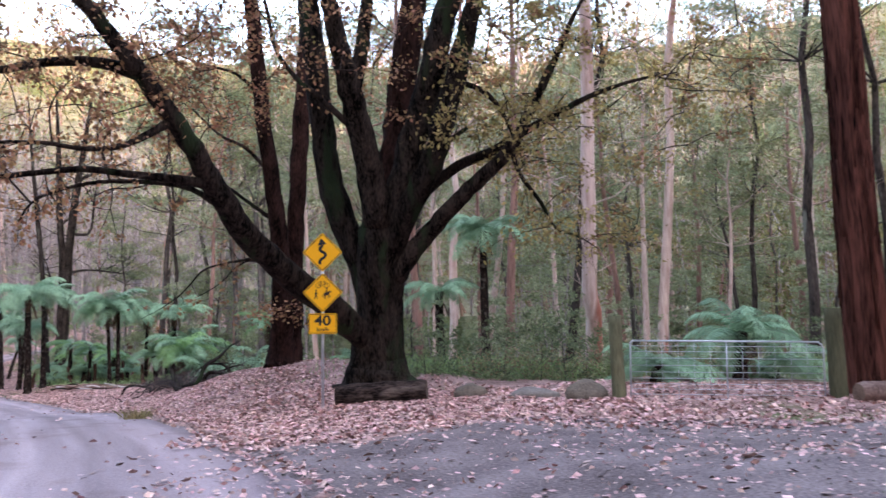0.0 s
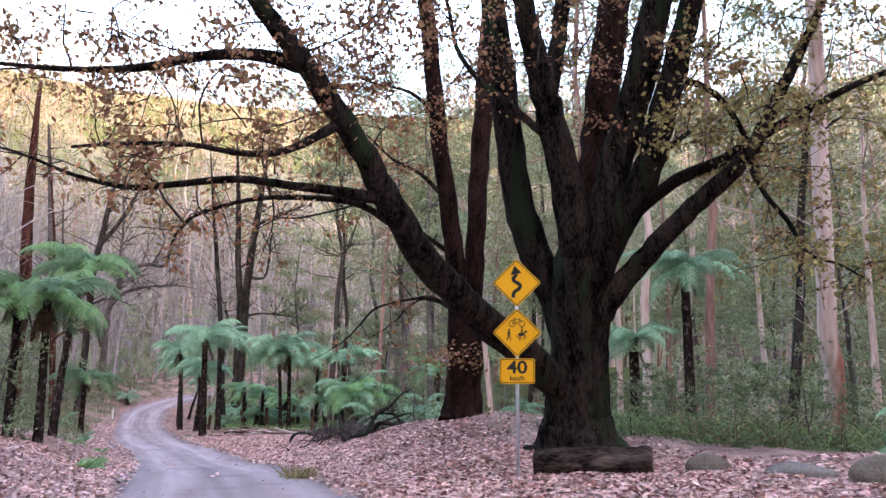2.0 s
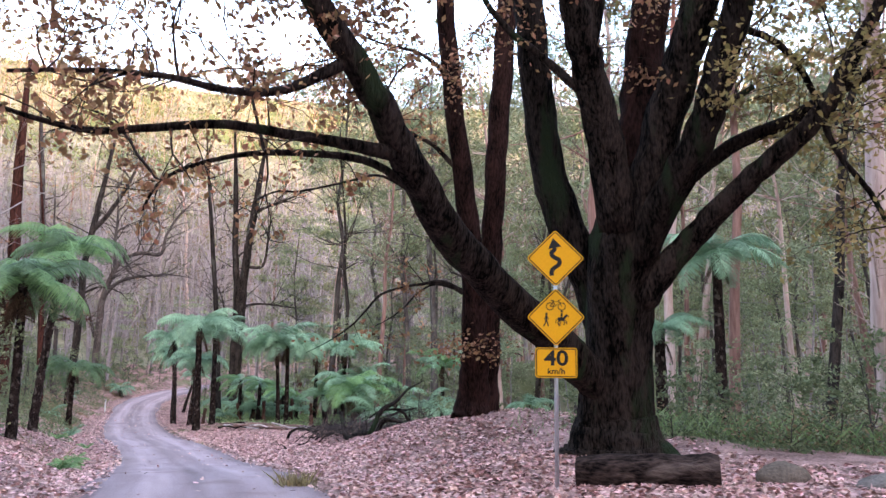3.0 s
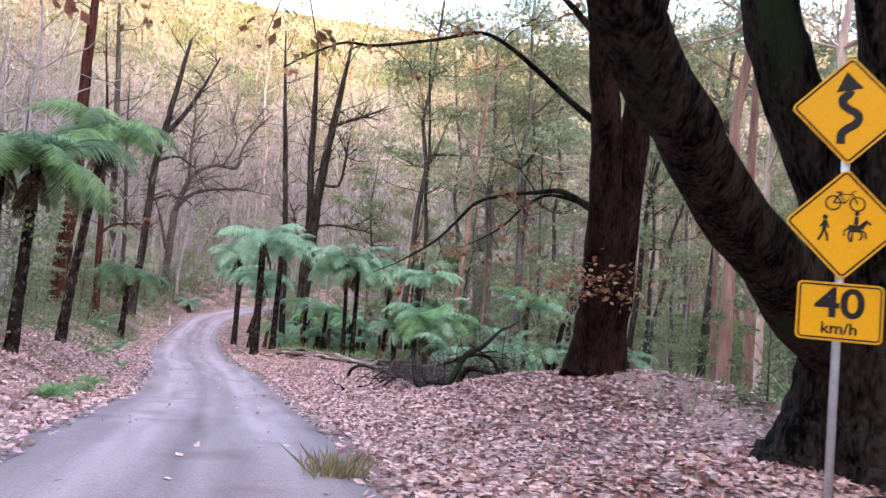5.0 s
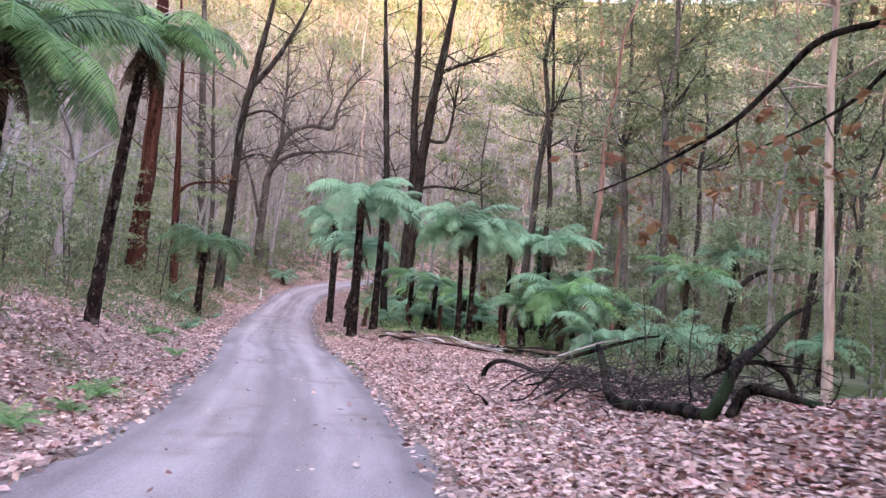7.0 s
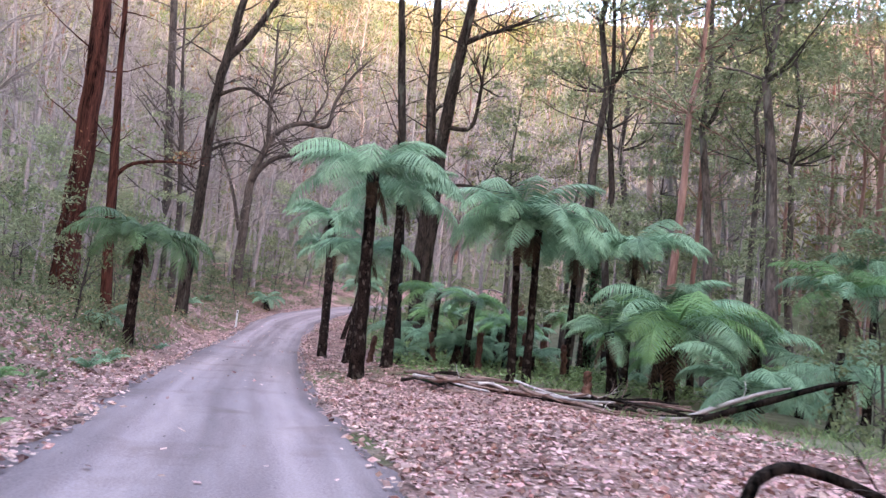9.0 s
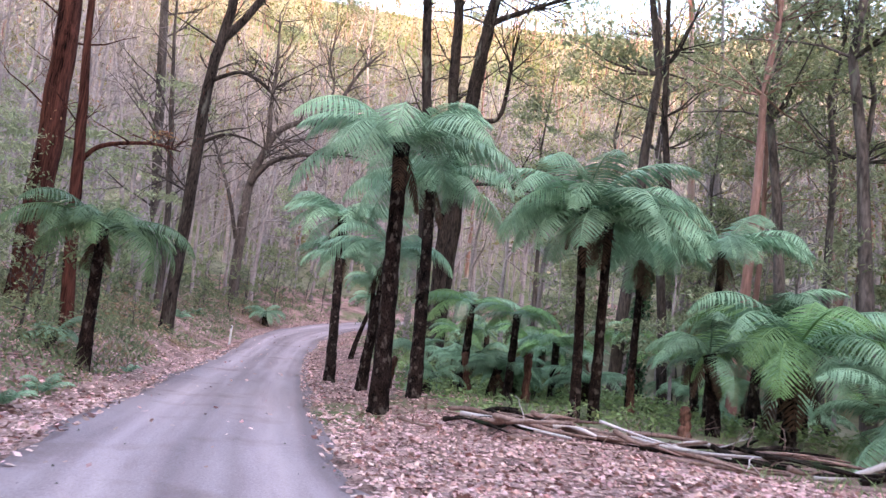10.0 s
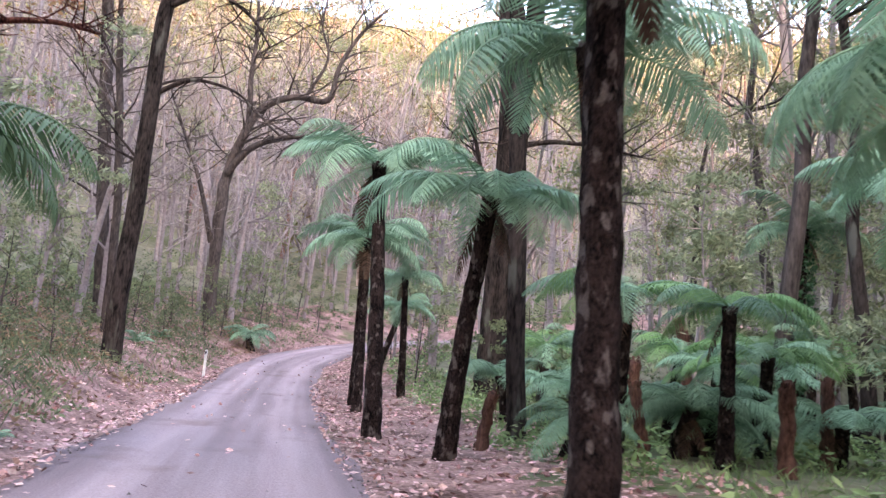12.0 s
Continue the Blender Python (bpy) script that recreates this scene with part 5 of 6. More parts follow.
road_tree("thin_tree", (-27.3, 58.6), [
    ("trunk", [(-27.28, 58.58, -0.56, 0.190), (-27.52, 57.71, 6.45, 0.170), (-27.62, 57.45, 8.51, 0.160), (-27.81, 57.05, 11.38, 0.150), (-28.02, 56.61, 14.67, 0.110), (-28.23, 56.07, 18.79, 0.030)])], M_DARKBARK, "thin straight dark tree", 420, 18, 1.6, thick=0.022)
road_tree("white_gum", (5.45, 29.1), [
    ("trunk", [(5.47, 29.12, -0.2, 0.31), (5.42, 28.71, 2.08, 0.283), (5.31, 28.43, 3.55, 0.266), (5.38, 28.20, 7.94, 0.238), (5.40, 27.80, 13.19, 0.20), (5.5, 27.6, 18, 0.1)])], M_GUM, "smooth white-barked gum tree", 430, 8, 2.0, M_GUMLEAF, 500, 0.16)

# ---- the woods behind ----


def bare_tree(seed, height):
    g = np.random.default_rng(seed)
    lines = []
    lean = g.normal(0, 0.10, 2)
    pts = [(lean[0] * height * u * u + g.normal(0, 0.06), lean[1] * height * u * u + g.normal(0, 0.06), height * u - 0.3 * (u == 0), 0.0115 * height * (1 - 0.85 * u)) for u in np.linspace(0, 1, 9)]
    tr, tq = fast_tubes([pts], 7)
    for _ in range(11):
        k = int(g.integers(2, 9))
        a = g.uniform(0, 6.28)
        spray(pts[k][:3], (math.cos(a), math.sin(a), g.uniform(0.1, 0.9)), height * g.uniform(0.14, 0.34), pts[k][3] * 0.5 + 0.008, 2, g, lines)
    return (tr, tq), fast_tubes(lines, 3), lines


def crown(lines, count, spread, size, g, droop=0.3, ratio=0.2, per=46, flat=0.5):
    """Leaves in close clumps about the branch ends, with gaps between the clumps."""
    a = np.asarray(lines, float)[:, -2:, :3].reshape(-1, 3)
    k = max(4, count // per)
    mid = a[g.integers(0, len(a), k)] + g.normal(0, spread * 0.4, (k, 3))
    wide = g.uniform(0.5, 1.25, (k, 1)) * spread
    pick = np.repeat(np.arange(k), per)
    c = mid[pick] + g.normal(0, 1, (len(pick), 3)) * wide[pick] * (1, 1, flat)
    return leaf_quads(c, size, 0.1, droop, ratio)


def variant(name, label, bark, kind, seed, height):
    """One tree of the woods, with its base at the origin; copies of it are set out afterwards."""
    th = empty(name, pose(0, 0, 0), label, "tree" if kind != "shrub" else "shrub", "trees of the woods" if kind != "shrub" else "shrubs of the undergrowth")
    g = np.random.default_rng(seed)
    if kind == "bare":
        (tv, tq), (bv, bq), lines = bare_tree(seed, height)
        new("trunk", raw_mesh("trunk", tv, tq, bark)).parent = th
        ob = new("branchwork", raw_mesh("branchwork", bv, bq, bark))
        ob.parent = th
        tagged(ob, "bare grey forking branches", kind="stuff")
        quads("foliage", crown(lines, 150, 0.15, 0.16, g), M_OAKLEAF if seed % 2 else M_SHRUB, th, "a few withered leaves", "stuff")
        return th
    lines = []
    lean = g.normal(0, 0.05, 2)
    thick = {"gum": 0.0078, "wattle": 0.009, "shrub": 0.012}[kind]
    n = 9
    pts = [(lean[0] * height * u + g.normal(0, 0.012) * height * u, lean[1] * height * u + g.normal(0, 0.012) * height * u, height * u - 0.3 * (u == 0), thick * height * (1.15 - 0.9 * u)) for u in np.linspace(0, 1, n)]
    tv, tq = fast_tubes([pts], 9 if kind == "gum" else 6)
    new("trunk", raw_mesh("trunk", tv, tq, bark)).parent = th
    first = {"gum": 4, "wattle": 4 if height > 12 else 2, "shrub": 0}[kind]
    for _ in range({"gum": 24, "wattle": 30 if height > 12 else 14, "shrub": 11}[kind]):
        k = int(g.integers(first, n))
        a = g.uniform(0, 6.28)
        spray(pts[k][:3], (math.cos(a), math.sin(a), g.uniform(0.0, 1.0)), height * (g.uniform(0.10, 0.22) if kind != "shrub" else g.uniform(0.3, 0.6)), pts[k][3] * 0.4 + 0.006, 1, g, lines, 0.3, 0.04)
    bv, bq = fast_tubes(lines, 3)
    ob = new("branchwork", raw_mesh("branchwork", bv, bq, bark))
    ob.parent = th
    tagged(ob, "thin leafy branches", kind="stuff")
    big = height > 12
    count, spread, size, per, flat, ratio = {"gum": (2100, 0.60, 0.40, 100, 0.55, 0.2), "wattle": (6200 if big else 2200, 0.33 if big else 0.46, 0.32 if big else 0.27, 125 if big else 75, 0.22, 0.24), "shrub": (600, 0.17, 0.15, 40, 0.7, 0.42)}[kind]
    q = crown(lines, count, spread * height / {"gum": 20, "wattle": 8, "shrub": 2.2}[kind], size, g, ratio=ratio, per=per, flat=flat)
    quads("crown", q, M_SHRUB if kind == "shrub" else M_WATTLELEAF if height > 12 and kind == "wattle" else M_GUMLEAF if kind == "gum" and seed % 2 else M_TEALLEAF, th, "uneven grey-green foliage with gaps", "stuff")
    return th


GUM_KINDS = ((M_REDGUM, 22, "tall gum tree with peeling red-brown bark and thin foliage"), (M_GUM, 28, "tall pale-barked gum tree with thin grey-green foliage"), (M_REDGUM, 32, "tall gum tree with peeling red-brown bark and thin foliage"),
             (M_GUM, 20, "tall pale-barked gum tree with thin grey-green foliage"), (M_GREYBARK, 25, "tall grey-barked gum tree with thin foliage"), (M_GUM, 30, "tall pale-barked gum tree with thin grey-green foliage"),
             (M_DARKBARK, 24, "slim dark-barked gum tree with thin foliage"))
GUMS = [variant("gum_tree", lab, bark, "gum", 600 + k, h) for k, (bark, h, lab) in enumerate(GUM_KINDS)]
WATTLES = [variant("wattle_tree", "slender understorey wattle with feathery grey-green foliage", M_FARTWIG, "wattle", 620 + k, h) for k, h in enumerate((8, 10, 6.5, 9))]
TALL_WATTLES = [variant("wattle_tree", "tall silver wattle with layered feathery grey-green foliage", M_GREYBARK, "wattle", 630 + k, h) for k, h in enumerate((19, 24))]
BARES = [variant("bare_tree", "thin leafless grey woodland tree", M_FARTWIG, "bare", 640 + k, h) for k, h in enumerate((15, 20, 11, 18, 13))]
SHRUBS = [variant("shrub", "dense low dark green undergrowth shrub", M_GREYBARK, "shrub", 660 + k, h) for k, h in enumerate((2.2, 1.6, 2.8))]
used_first = set()


def put(kinds, x, y, scale=1.0, turn=0.0):
    ob = kinds[rnd.randrange(len(kinds))]
    m = pose(x, y, gz(x, y) - 0.05, rnd.uniform(-3, 3), rnd.uniform(-3, 3), turn or rnd.uniform(0, 360)) @ Matrix.Scale(scale * rnd.uniform(0.72, 1.15), 4)
    if ob.name not in used_first:
        used_first.add(ob.name)
        ob.matrix_basis = m
        return ob
    th = copy_thing(ob, m)
    return th


def scatter(kinds, count, xr, yr, dmin, dmax, gap, keep=lambda x, y: True, taken=None):
    taken = [] if taken is None else taken
    tries = 0
    while count and tries < 6000:
        tries += 1
        x, y = rnd.uniform(*xr), rnd.uniform(*yr)
        d = float(road_frame(x, y)[0][0])
        if dmin < d < dmax and keep(x, y) and all((x - a) ** 2 + (y - b) ** 2 > gap * gap for a, b in taken):
            taken.append((x, y))
            put(kinds, x, y)
            count -= 1
    return taken


def clear(x, y):
    """Keeps the clearing round the oak, the gate and the fern grove free."""
    return not (-14 < x < 12 and y < 27) and not (-34 < x < -9 and 44 < y < 62 and x < -9)


tk = scatter(GUMS, 48, (-26, 46), (33, 90), 14, 90, 2.8, clear)
scatter(GUMS, 10, (12, 40), (8, 30), 10, 60, 3.0, clear, tk)
scatter(GUMS, 9, (-2, 24), (40, 50), 11, 60, 2.6, clear, tk)
scatter(GUMS[1:6:2], 14, (-26, 6), (72, 104), 8, 60, 2.4, clear, tk)
scatter(GUMS, 8, (-24, -6), (63, 84), 8, 60, 3.0, clear, tk)
for wx, wy in ((-28.2, 75.1), (-22.3, 66.7), (-20.6, 76.0), (-16.0, 67.1), (-12.4, 75.1), (-13.3, 63.5), (-5.2, 64.8), (-21.6, 82.1)):
    put(TALL_WATTLES, wx, wy)
    tk.append((wx, wy))
scatter(TALL_WATTLES, 5, (-10, 14), (58, 92), 8, 60, 2.8, clear, tk)
scatter(TALL_WATTLES, 5, (0, 26), (40, 60), 8, 60, 4.0, clear, tk)
scatter(WATTLES, 14, (-26, -4), (62, 80), 8, 60, 2.2, clear, tk)
scatter(WATTLES, 60, (-26, 38), (38, 92), 12, 80, 2.0, clear, tk)
tl = scatter(BARES, 105, (-92, -16), (20, 118), -46, -8.5, 2.3)
scatter(WATTLES, 16, (-80, -18), (22, 110), -40, -9, 3.5, taken=tl)
scatter(GUMS, 22, (-95, -24), (34, 125), -60, -16, 4, taken=tl)
scatter(BARES, 14, (-34, 0), (72, 120), 9, 60, 3.0, clear, tk)
scatter(SHRUBS[1:2], 9, (-0.5, 4.8), (23.3, 26.5), 7, 60, 0.7)
scatter(SHRUBS[:2], 13, (-3, 14), (24.5, 33), 7, 60, 0.9, lambda x, y: y > 24.0 + 0.05 * (x - 2) ** 2 * (x < 2) and not (4 < x < 8.5 and y < 24))
scatter(SHRUBS, 24, (-32, 10), (56, 75), 4.5, 60, 1.6, lambda x, y: y > 58 or x > -14)
scatter(SHRUBS, 22, (-12, 12), (36, 56), 10, 60, 2.0)
scatter(SHRUBS, 100, (-60, -15), (16, 90), -13, -5.0, 1.2)
scatter(BARES, 60, (-78, -30), (62, 118), -26, -5.5, 1.6)
scatter(BARES, 26, (-40, -14), (76, 120), 4.5, 40, 1.8)
scatter(WATTLES, 10, (-40, -16), (70, 100), 4.5, 30, 2.2)
scatter(SHRUBS, 36, (-66, -34), (70, 104), -12, -4.6, 1.2)
scatter(SHRUBS, 26, (-42, -24), (70, 100), 4.2, 14, 1.2)
for ob in (*GUMS, *WATTLES, *TALL_WATTLES, *BARES, *SHRUBS):
    if ob.name not in used_first:
        put([ob], 30 + rnd.uniform(0, 9), 60 + rnd.uniform(0, 9))

# the far wooded slopes, too many to count
n = 6800
ang, far = npr.uniform(-1.6, 1.0, n), npr.uniform(56, 296, n)
px, py = -14 + far * np.sin(ang), 42 + far * np.cos(ang)
dd = road_frame(px, py)[0]
ok = (np.abs(dd) > 12) & ((dd > 40) | (dd < -40) | (py > 96))
px, py, dd = px[ok], py[ok], dd[ok]
pz = ground_z(px, py)
hh = npr.uniform(9, 24, len(px))
lean = npr.normal(0, 0.07, (len(px), 2)) * hh[:, None]
u = np.linspace(0, 1, 5)
bow = npr.normal(0, 0.035, (2, len(px), 5)) * hh[None, :, None] * (u > 0)
ln = np.stack([px[:, None] + lean[:, :1] * u + bow[0], py[:, None] + lean[:, 1:] * u + bow[1], pz[:, None] - 0.4 + hh[:, None] * u, (npr.uniform(0.005, 0.013, len(px)) * hh)[:, None] * (1.1 - 0.9 * u)], -1)
leafy = ((dd > 0) & (npr.uniform(0, 1, len(px)) < 0.85)) | (npr.uniform(0, 1, len(px)) < 0.14 + 0.75 * ease(24, 60, pz))
stemmed = npr.uniform(0, 1, len(px)) < 0.55
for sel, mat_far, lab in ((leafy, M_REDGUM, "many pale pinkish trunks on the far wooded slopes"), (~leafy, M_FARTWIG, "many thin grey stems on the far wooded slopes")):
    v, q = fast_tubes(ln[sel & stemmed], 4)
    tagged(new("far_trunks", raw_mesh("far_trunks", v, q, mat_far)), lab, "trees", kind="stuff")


def far_clumps(sel, m, per, low, wide):
    base = np.repeat(np.flatnonzero(sel), m)
    hu = npr.uniform(low, 1.05, len(base)) ** 0.8
    mid = np.stack([px[base] + lean[base, 0] * hu, py[base] + lean[base, 1] * hu, pz[base] + hh[base] * hu], 1) + npr.normal(0, 1, (len(base), 3)) * (1.5, 1.5, 0.6)
    return np.repeat(mid, per, 0) + npr.normal(0, 1, (len(mid) * per, 3)) * wide


tagged(quads("far_foliage", leaf_quads(far_clumps(leafy, 4, 13, 0.15, (1.3, 1.3, 0.6)), 0.95, 0.1, 0.2, 0.26), M_FARLEAF), "mixed olive-green canopy on the far wooded slopes", "trees", kind="stuff")
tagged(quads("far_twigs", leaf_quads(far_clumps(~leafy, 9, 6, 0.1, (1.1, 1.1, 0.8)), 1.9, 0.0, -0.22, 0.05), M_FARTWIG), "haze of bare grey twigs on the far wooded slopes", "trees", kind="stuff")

# ---- fallen wood ----


def fallen(pts, mat, label, seed, twigs=4, name="fallen_branch", group=""):
    base = pts[0]
    th = empty(name, pose(base[0], base[1], gz(base[0], base[1])), label, "branch", group)
    ln = limb(th, "stem", pts, mat, 9, 0.12, 0.10, seed)
    if twigs:
        i = th.matrix_basis.inverted()
        for t in twigs_from(ln, twigs, 0.7, seed, 0.0, 0.2, 0.012):
            v, f = tube(t, 4, 0, cap=False)
            link("twig", [i @ q for q in v], f, mat, th)
    return th


def on_ground(pts, lift=0.0):
    return [(x, y, gz(x, y) + z + lift, r) for x, y, z, r in pts]


fallen([(-10.25, 32.5, 0.62, 0.043), (-10.08, 32.2, 0.35, 0.060), (-9.90, 31.9, -0.05, 0.076), (-9.6, 31.3, gz(-9.6, 31.3) + 0.09, 0.085), (-9.0, 30.3, gz(-9, 30.3) + 0.10, 0.089), (-8.5, 29.35, gz(-8.5, 29.3) + 0.11, 0.089), (-8.15, 28.75, 0.14, 0.085),
        (-8.0, 28.72, 0.42, 0.076), (-7.86, 28.9, 0.78, 0.072), (-7.65, 29.61, 1.01, 0.053), (-7.39, 30.02, 1.37, 0.038), (-7.18, 30.25, 1.52, 0.025), (-7.02, 30.48, 1.65, 0.013)], M_OAK, "crooked mossy fallen limb with its end in the air", 701, 14)
fallen([(-8.25, 28.95, 0.55, 0.02), (-7.95, 29.0, 0.74, 0.032), (-7.6, 29.3, 0.80, 0.035), (-7.35, 29.5, 0.68, 0.04), (-7.25, 29.55, 0.45, 0.04), (-7.22, 29.54, gz(-7.22, 29.54), 0.045)], M_OAK, "dark crooked fallen branch", 707, 5)
brush = []
gb3 = np.random.default_rng(77)
for _ in range(460):
    u = gb3.uniform()
    bx, by = -12.4 + 5.0 * u + gb3.normal(0, 0.5), 33.6 - 2.4 * u + gb3.normal(0, 0.7)
    if float(road_frame(bx, by)[0][0]) > 4.4:
        aa = gb3.uniform(0, 6.28)
        spray((bx, by, gz(bx, by) + gb3.uniform(0.0, 0.45)), (math.cos(aa), math.sin(aa), gb3.uniform(-0.1, 0.5)), gb3.uniform(0.4, 1.1), gb3.uniform(0.006, 0.016), 1, gb3, brush, 0.4, -0.05)
fv, fq = fast_tubes(brush, 4)
tagged(new("brushwood", raw_mesh("brushwood", fv, fq, M_GREYBARK)), "tangled heap of thin dead brushwood", "twigs", kind="stuff")
fallen(on_ground([(-7.9, 28.6, 0.03, 0.07), (-7.75, 28.7, 0.28, 0.07), (-7.5, 28.75, 0.22, 0.06), (-7.1, 28.5, 0.05, 0.05), (-6.9, 28.3, 0.02, 0.03)]), M_OAK, "short arched dark root", 703, 2)
fallen(on_ground([(-13.45, 36.0, -0.02, 0.05), (-13.38, 36.12, 0.26, 0.055), (-13.1, 36.3, 0.36, 0.048), (-12.6, 36.5, 0.22, 0.045), (-12.1, 36.7, 0.03, 0.03)]), M_OAK, "arched dark dead branch", 704, 4)
fallen([(-9.9, 57.8, gz(-9.9, 57.8) - 0.05, 0.17), (-9.78, 57.82, 0.57, 0.15), (-9.71, 57.8, 1.58, 0.14), (-9.5, 57.84, 2.35, 0.13), (-9.1, 57.97, 3.07, 0.12), (-8.34, 58.26, 3.64, 0.10), (-7.32, 58.67, 3.91, 0.07), (-6.72, 58.94, 3.64, 0.03)], M_OAK, "curling upturned dead limb", 705, 5)
fallen([(-15.6, 48.15, gz(-15.6, 48.15) + 0.05, 0.05), (-15.1, 48.32, gz(-15.1, 48.3) + 0.10, 0.055), (-14.3, 48.55, -0.40, 0.055), (-13.47, 48.81, -0.03, 0.045), (-12.9, 49.0, 0.15, 0.02)], M_BLEACH, "pale bleached fallen branch", 706, 2)
fallen([(-14.9, 48.3, gz(-14.9, 48.3) + 0.03, 0.07), (-13.9, 48.6, -0.42, 0.08), (-13.0, 48.9, -0.05, 0.075), (-12.2, 49.2, 0.28, 0.06), (-11.5, 49.5, 0.45, 0.03)], M_OAK, "dark crooked branch leaning on the stick heap", 708, 3)
for k in range(56):
    u = rnd.random()
    x, y = -22.2 + 6.4 * u ** 0.8 + rnd.gauss(0, 0.25), 47.3 + 1.2 * u + rnd.gauss(0, 0.4)
    a, ln = rnd.gauss(0.15, 0.48), rnd.uniform(0.6, 2.8)
    h = rnd.uniform(0.02, 0.30)
    pts = [(x + math.cos(a) * ln * t, y + math.sin(a) * ln * t + 0.06 * math.sin(5 * t + k), h * (1 + 0.4 * math.sin(3 * t + k)), rnd.uniform(0.02, 0.055) * (1.1 - 0.6 * t)) for t in (0, 0.3, 0.65, 1)]
    fallen(on_ground(pts), M_BLEACH if k % 9 == 4 else M_STICK if k % 3 else M_OAK, "long fallen stick lying in a heap beside the ferns", 720 + k, 1, "fallen_stick", "heap of fallen sticks")
for k in range(36):
    u = rnd.random()
    x, y = -12.2 + 4.6 * u + rnd.gauss(0, 0.4), 33.8 - 1.6 * u + rnd.gauss(0, 0.7)
    a, ln = rnd.uniform(0, 2.2), rnd.uniform(0.5, 1.6)
    pts = [(x + math.cos(a) * ln * t, y + math.sin(a) * ln * t * 0.6, rnd.uniform(0.02, 0.12) + rnd.uniform(0, 0.5) * t, rnd.uniform(0.01, 0.035) * (1.1 - 0.6 * t)) for t in (0, 0.35, 0.7, 1)]
    fallen(on_ground(pts), M_OAK if k % 3 else M_STICK, "dark dead stick in a brush heap", 770 + k, 3, "fallen_stick", "brush heap")


# dead fern stumps and the ivy-clad trunk
def fern_stump(x, y, h, r, seed):
    """A dead, ragged fern trunk: a fibrous leaning column with splintered top and hanging fibres."""
    g = random.Random(seed)
    z0 = gz(x, y)
    th = empty("fern_stump", pose(x, y, z0), "dead ragged red-brown fern stump in the undergrowth", "stump", "dead fern stumps")
    lx, ly = g.uniform(-.2, .2) * h, g.uniform(-.1, .1) * h
    v, f = tube(refine([(0, 0, -0.15, r * 1.25), (0, 0, 0.15, r), (lx * .4, ly * .4, h * 0.5, r * 0.8), (lx * .8, ly * .8, h * 0.85, r * 0.85), (lx, ly, h, r * 0.55)], 5, 0.25, seed), 11, 0.28, seed)
    link("trunk", v, f, M_STUMP, th)
    for k in range(9):
        a = g.uniform(0, 6.28)
        b = Vector((lx + math.cos(a) * r * 0.6, ly + math.sin(a) * r * 0.6, h - 0.1))
        ln = g.uniform(0.05, 0.16)
        v, f = tube([(*b, 0.03), (*(b + Vector((math.cos(a) * 0.03, math.sin(a) * 0.03, ln * (0.8 if k % 3 else -0.8)))), 0.012), (*(b + Vector((math.cos(a) * 0.05, math.sin(a) * 0.05, ln * (1.1 if k % 3 else -1.7)))), 0.004)], 4)
        link("splinter", v, f, M_STUMP, th)


for k, (x, y, h, r) in enumerate(((-26.0, 64.9, 1.6, 0.2), (-24.5, 67.1, 3.0, 0.22), (-23.7, 67.8, 2.4, 0.2), (-24.4, 55.6, 1.2, 0.11), (-22.4, 54.7, 1.3, 0.12), (-21.7, 57.5, 1.5, 0.12), (-27.2, 56.2, 1.0, 0.11),
                                  (-19.9, 56.5, 1.2, 0.12), (-17.9, 50.9, 0.6, 0.13), (-22.6, 64.0, 0.9, 0.16))):
    fern_stump(x, y, h, r, 800 + k)
iv = tree_fern(-21.75, 68.5, 0, (-21.65, 68.4, 5.3), 0.20, 2.1, 14, seed=46, label="tree fern whose trunk is wrapped in dark green ivy")
hz = npr.uniform(0.1, 6, 2600)
an = npr.uniform(0, 6.28, 2600)
rr = 0.36 - 0.02 * hz + np.abs(npr.normal(0, 0.08, 2600))
quads("ivy", leaf_quads(np.stack([np.cos(an) * rr + 0.02 * hz, np.sin(an) * rr, hz], 1), 0.11, 0, 0.6, 0.9), M_IVY, iv, "dark glossy ivy leaves", "stuff")

# white guide post at the outside of the bend
gp = empty("guide_post", pose(-41.9, 67.9, gz(-41.9, 67.9)), "short white roadside guide post", "post")
part("post", box((0.11, 0.03, 1.2), 0.008), M_WHITE, gp, "", Z((0, 0, 0.42)))
part("reflector", box((0.06, 0.006, 0.10), 0.002), M_REDBARK, gp, "red reflector", Z((0, -0.019, 0.92)))

# ---- verge plants ----
for k, (x, y, s, n) in enumerate(((-14.6, 24.2, 0.62, 9), (-15.4, 25.6, 0.5, 8), (-17.2, 28.6, 0.55, 9), (-16.2, 27.2, 0.4, 7), (-24.7, 38.2, 0.5, 8), (-27.2, 42.6, 0.5, 8), (-32.2, 50.6, 0.5, 8), (-46.0, 68.8, 0.8, 9), (-47.6, 72.0, 0.7, 9), (-21.5, 35.5, 0.5, 7), (-28.5, 44.5, 0.6, 8))):
    th = empty("ground_fern", pose(x, y, gz(x, y)), "bright green ground fern on the leafy bank", "fern", "ground ferns on the bank")
    for i in range(n):
        fr = new("frond", FRONDS_LIT[i % 2] if x > -25 else FRONDS[i % 4])
        fr.parent = th
        fr.matrix_basis = Matrix.Rotation(i * 2.4 + k, 4, 'Z') @ Matrix.Rotation(radians(-rnd.uniform(8, 40)), 4, 'Y') @ Matrix.Scale(s * rnd.uniform(0.8, 1.2), 4)


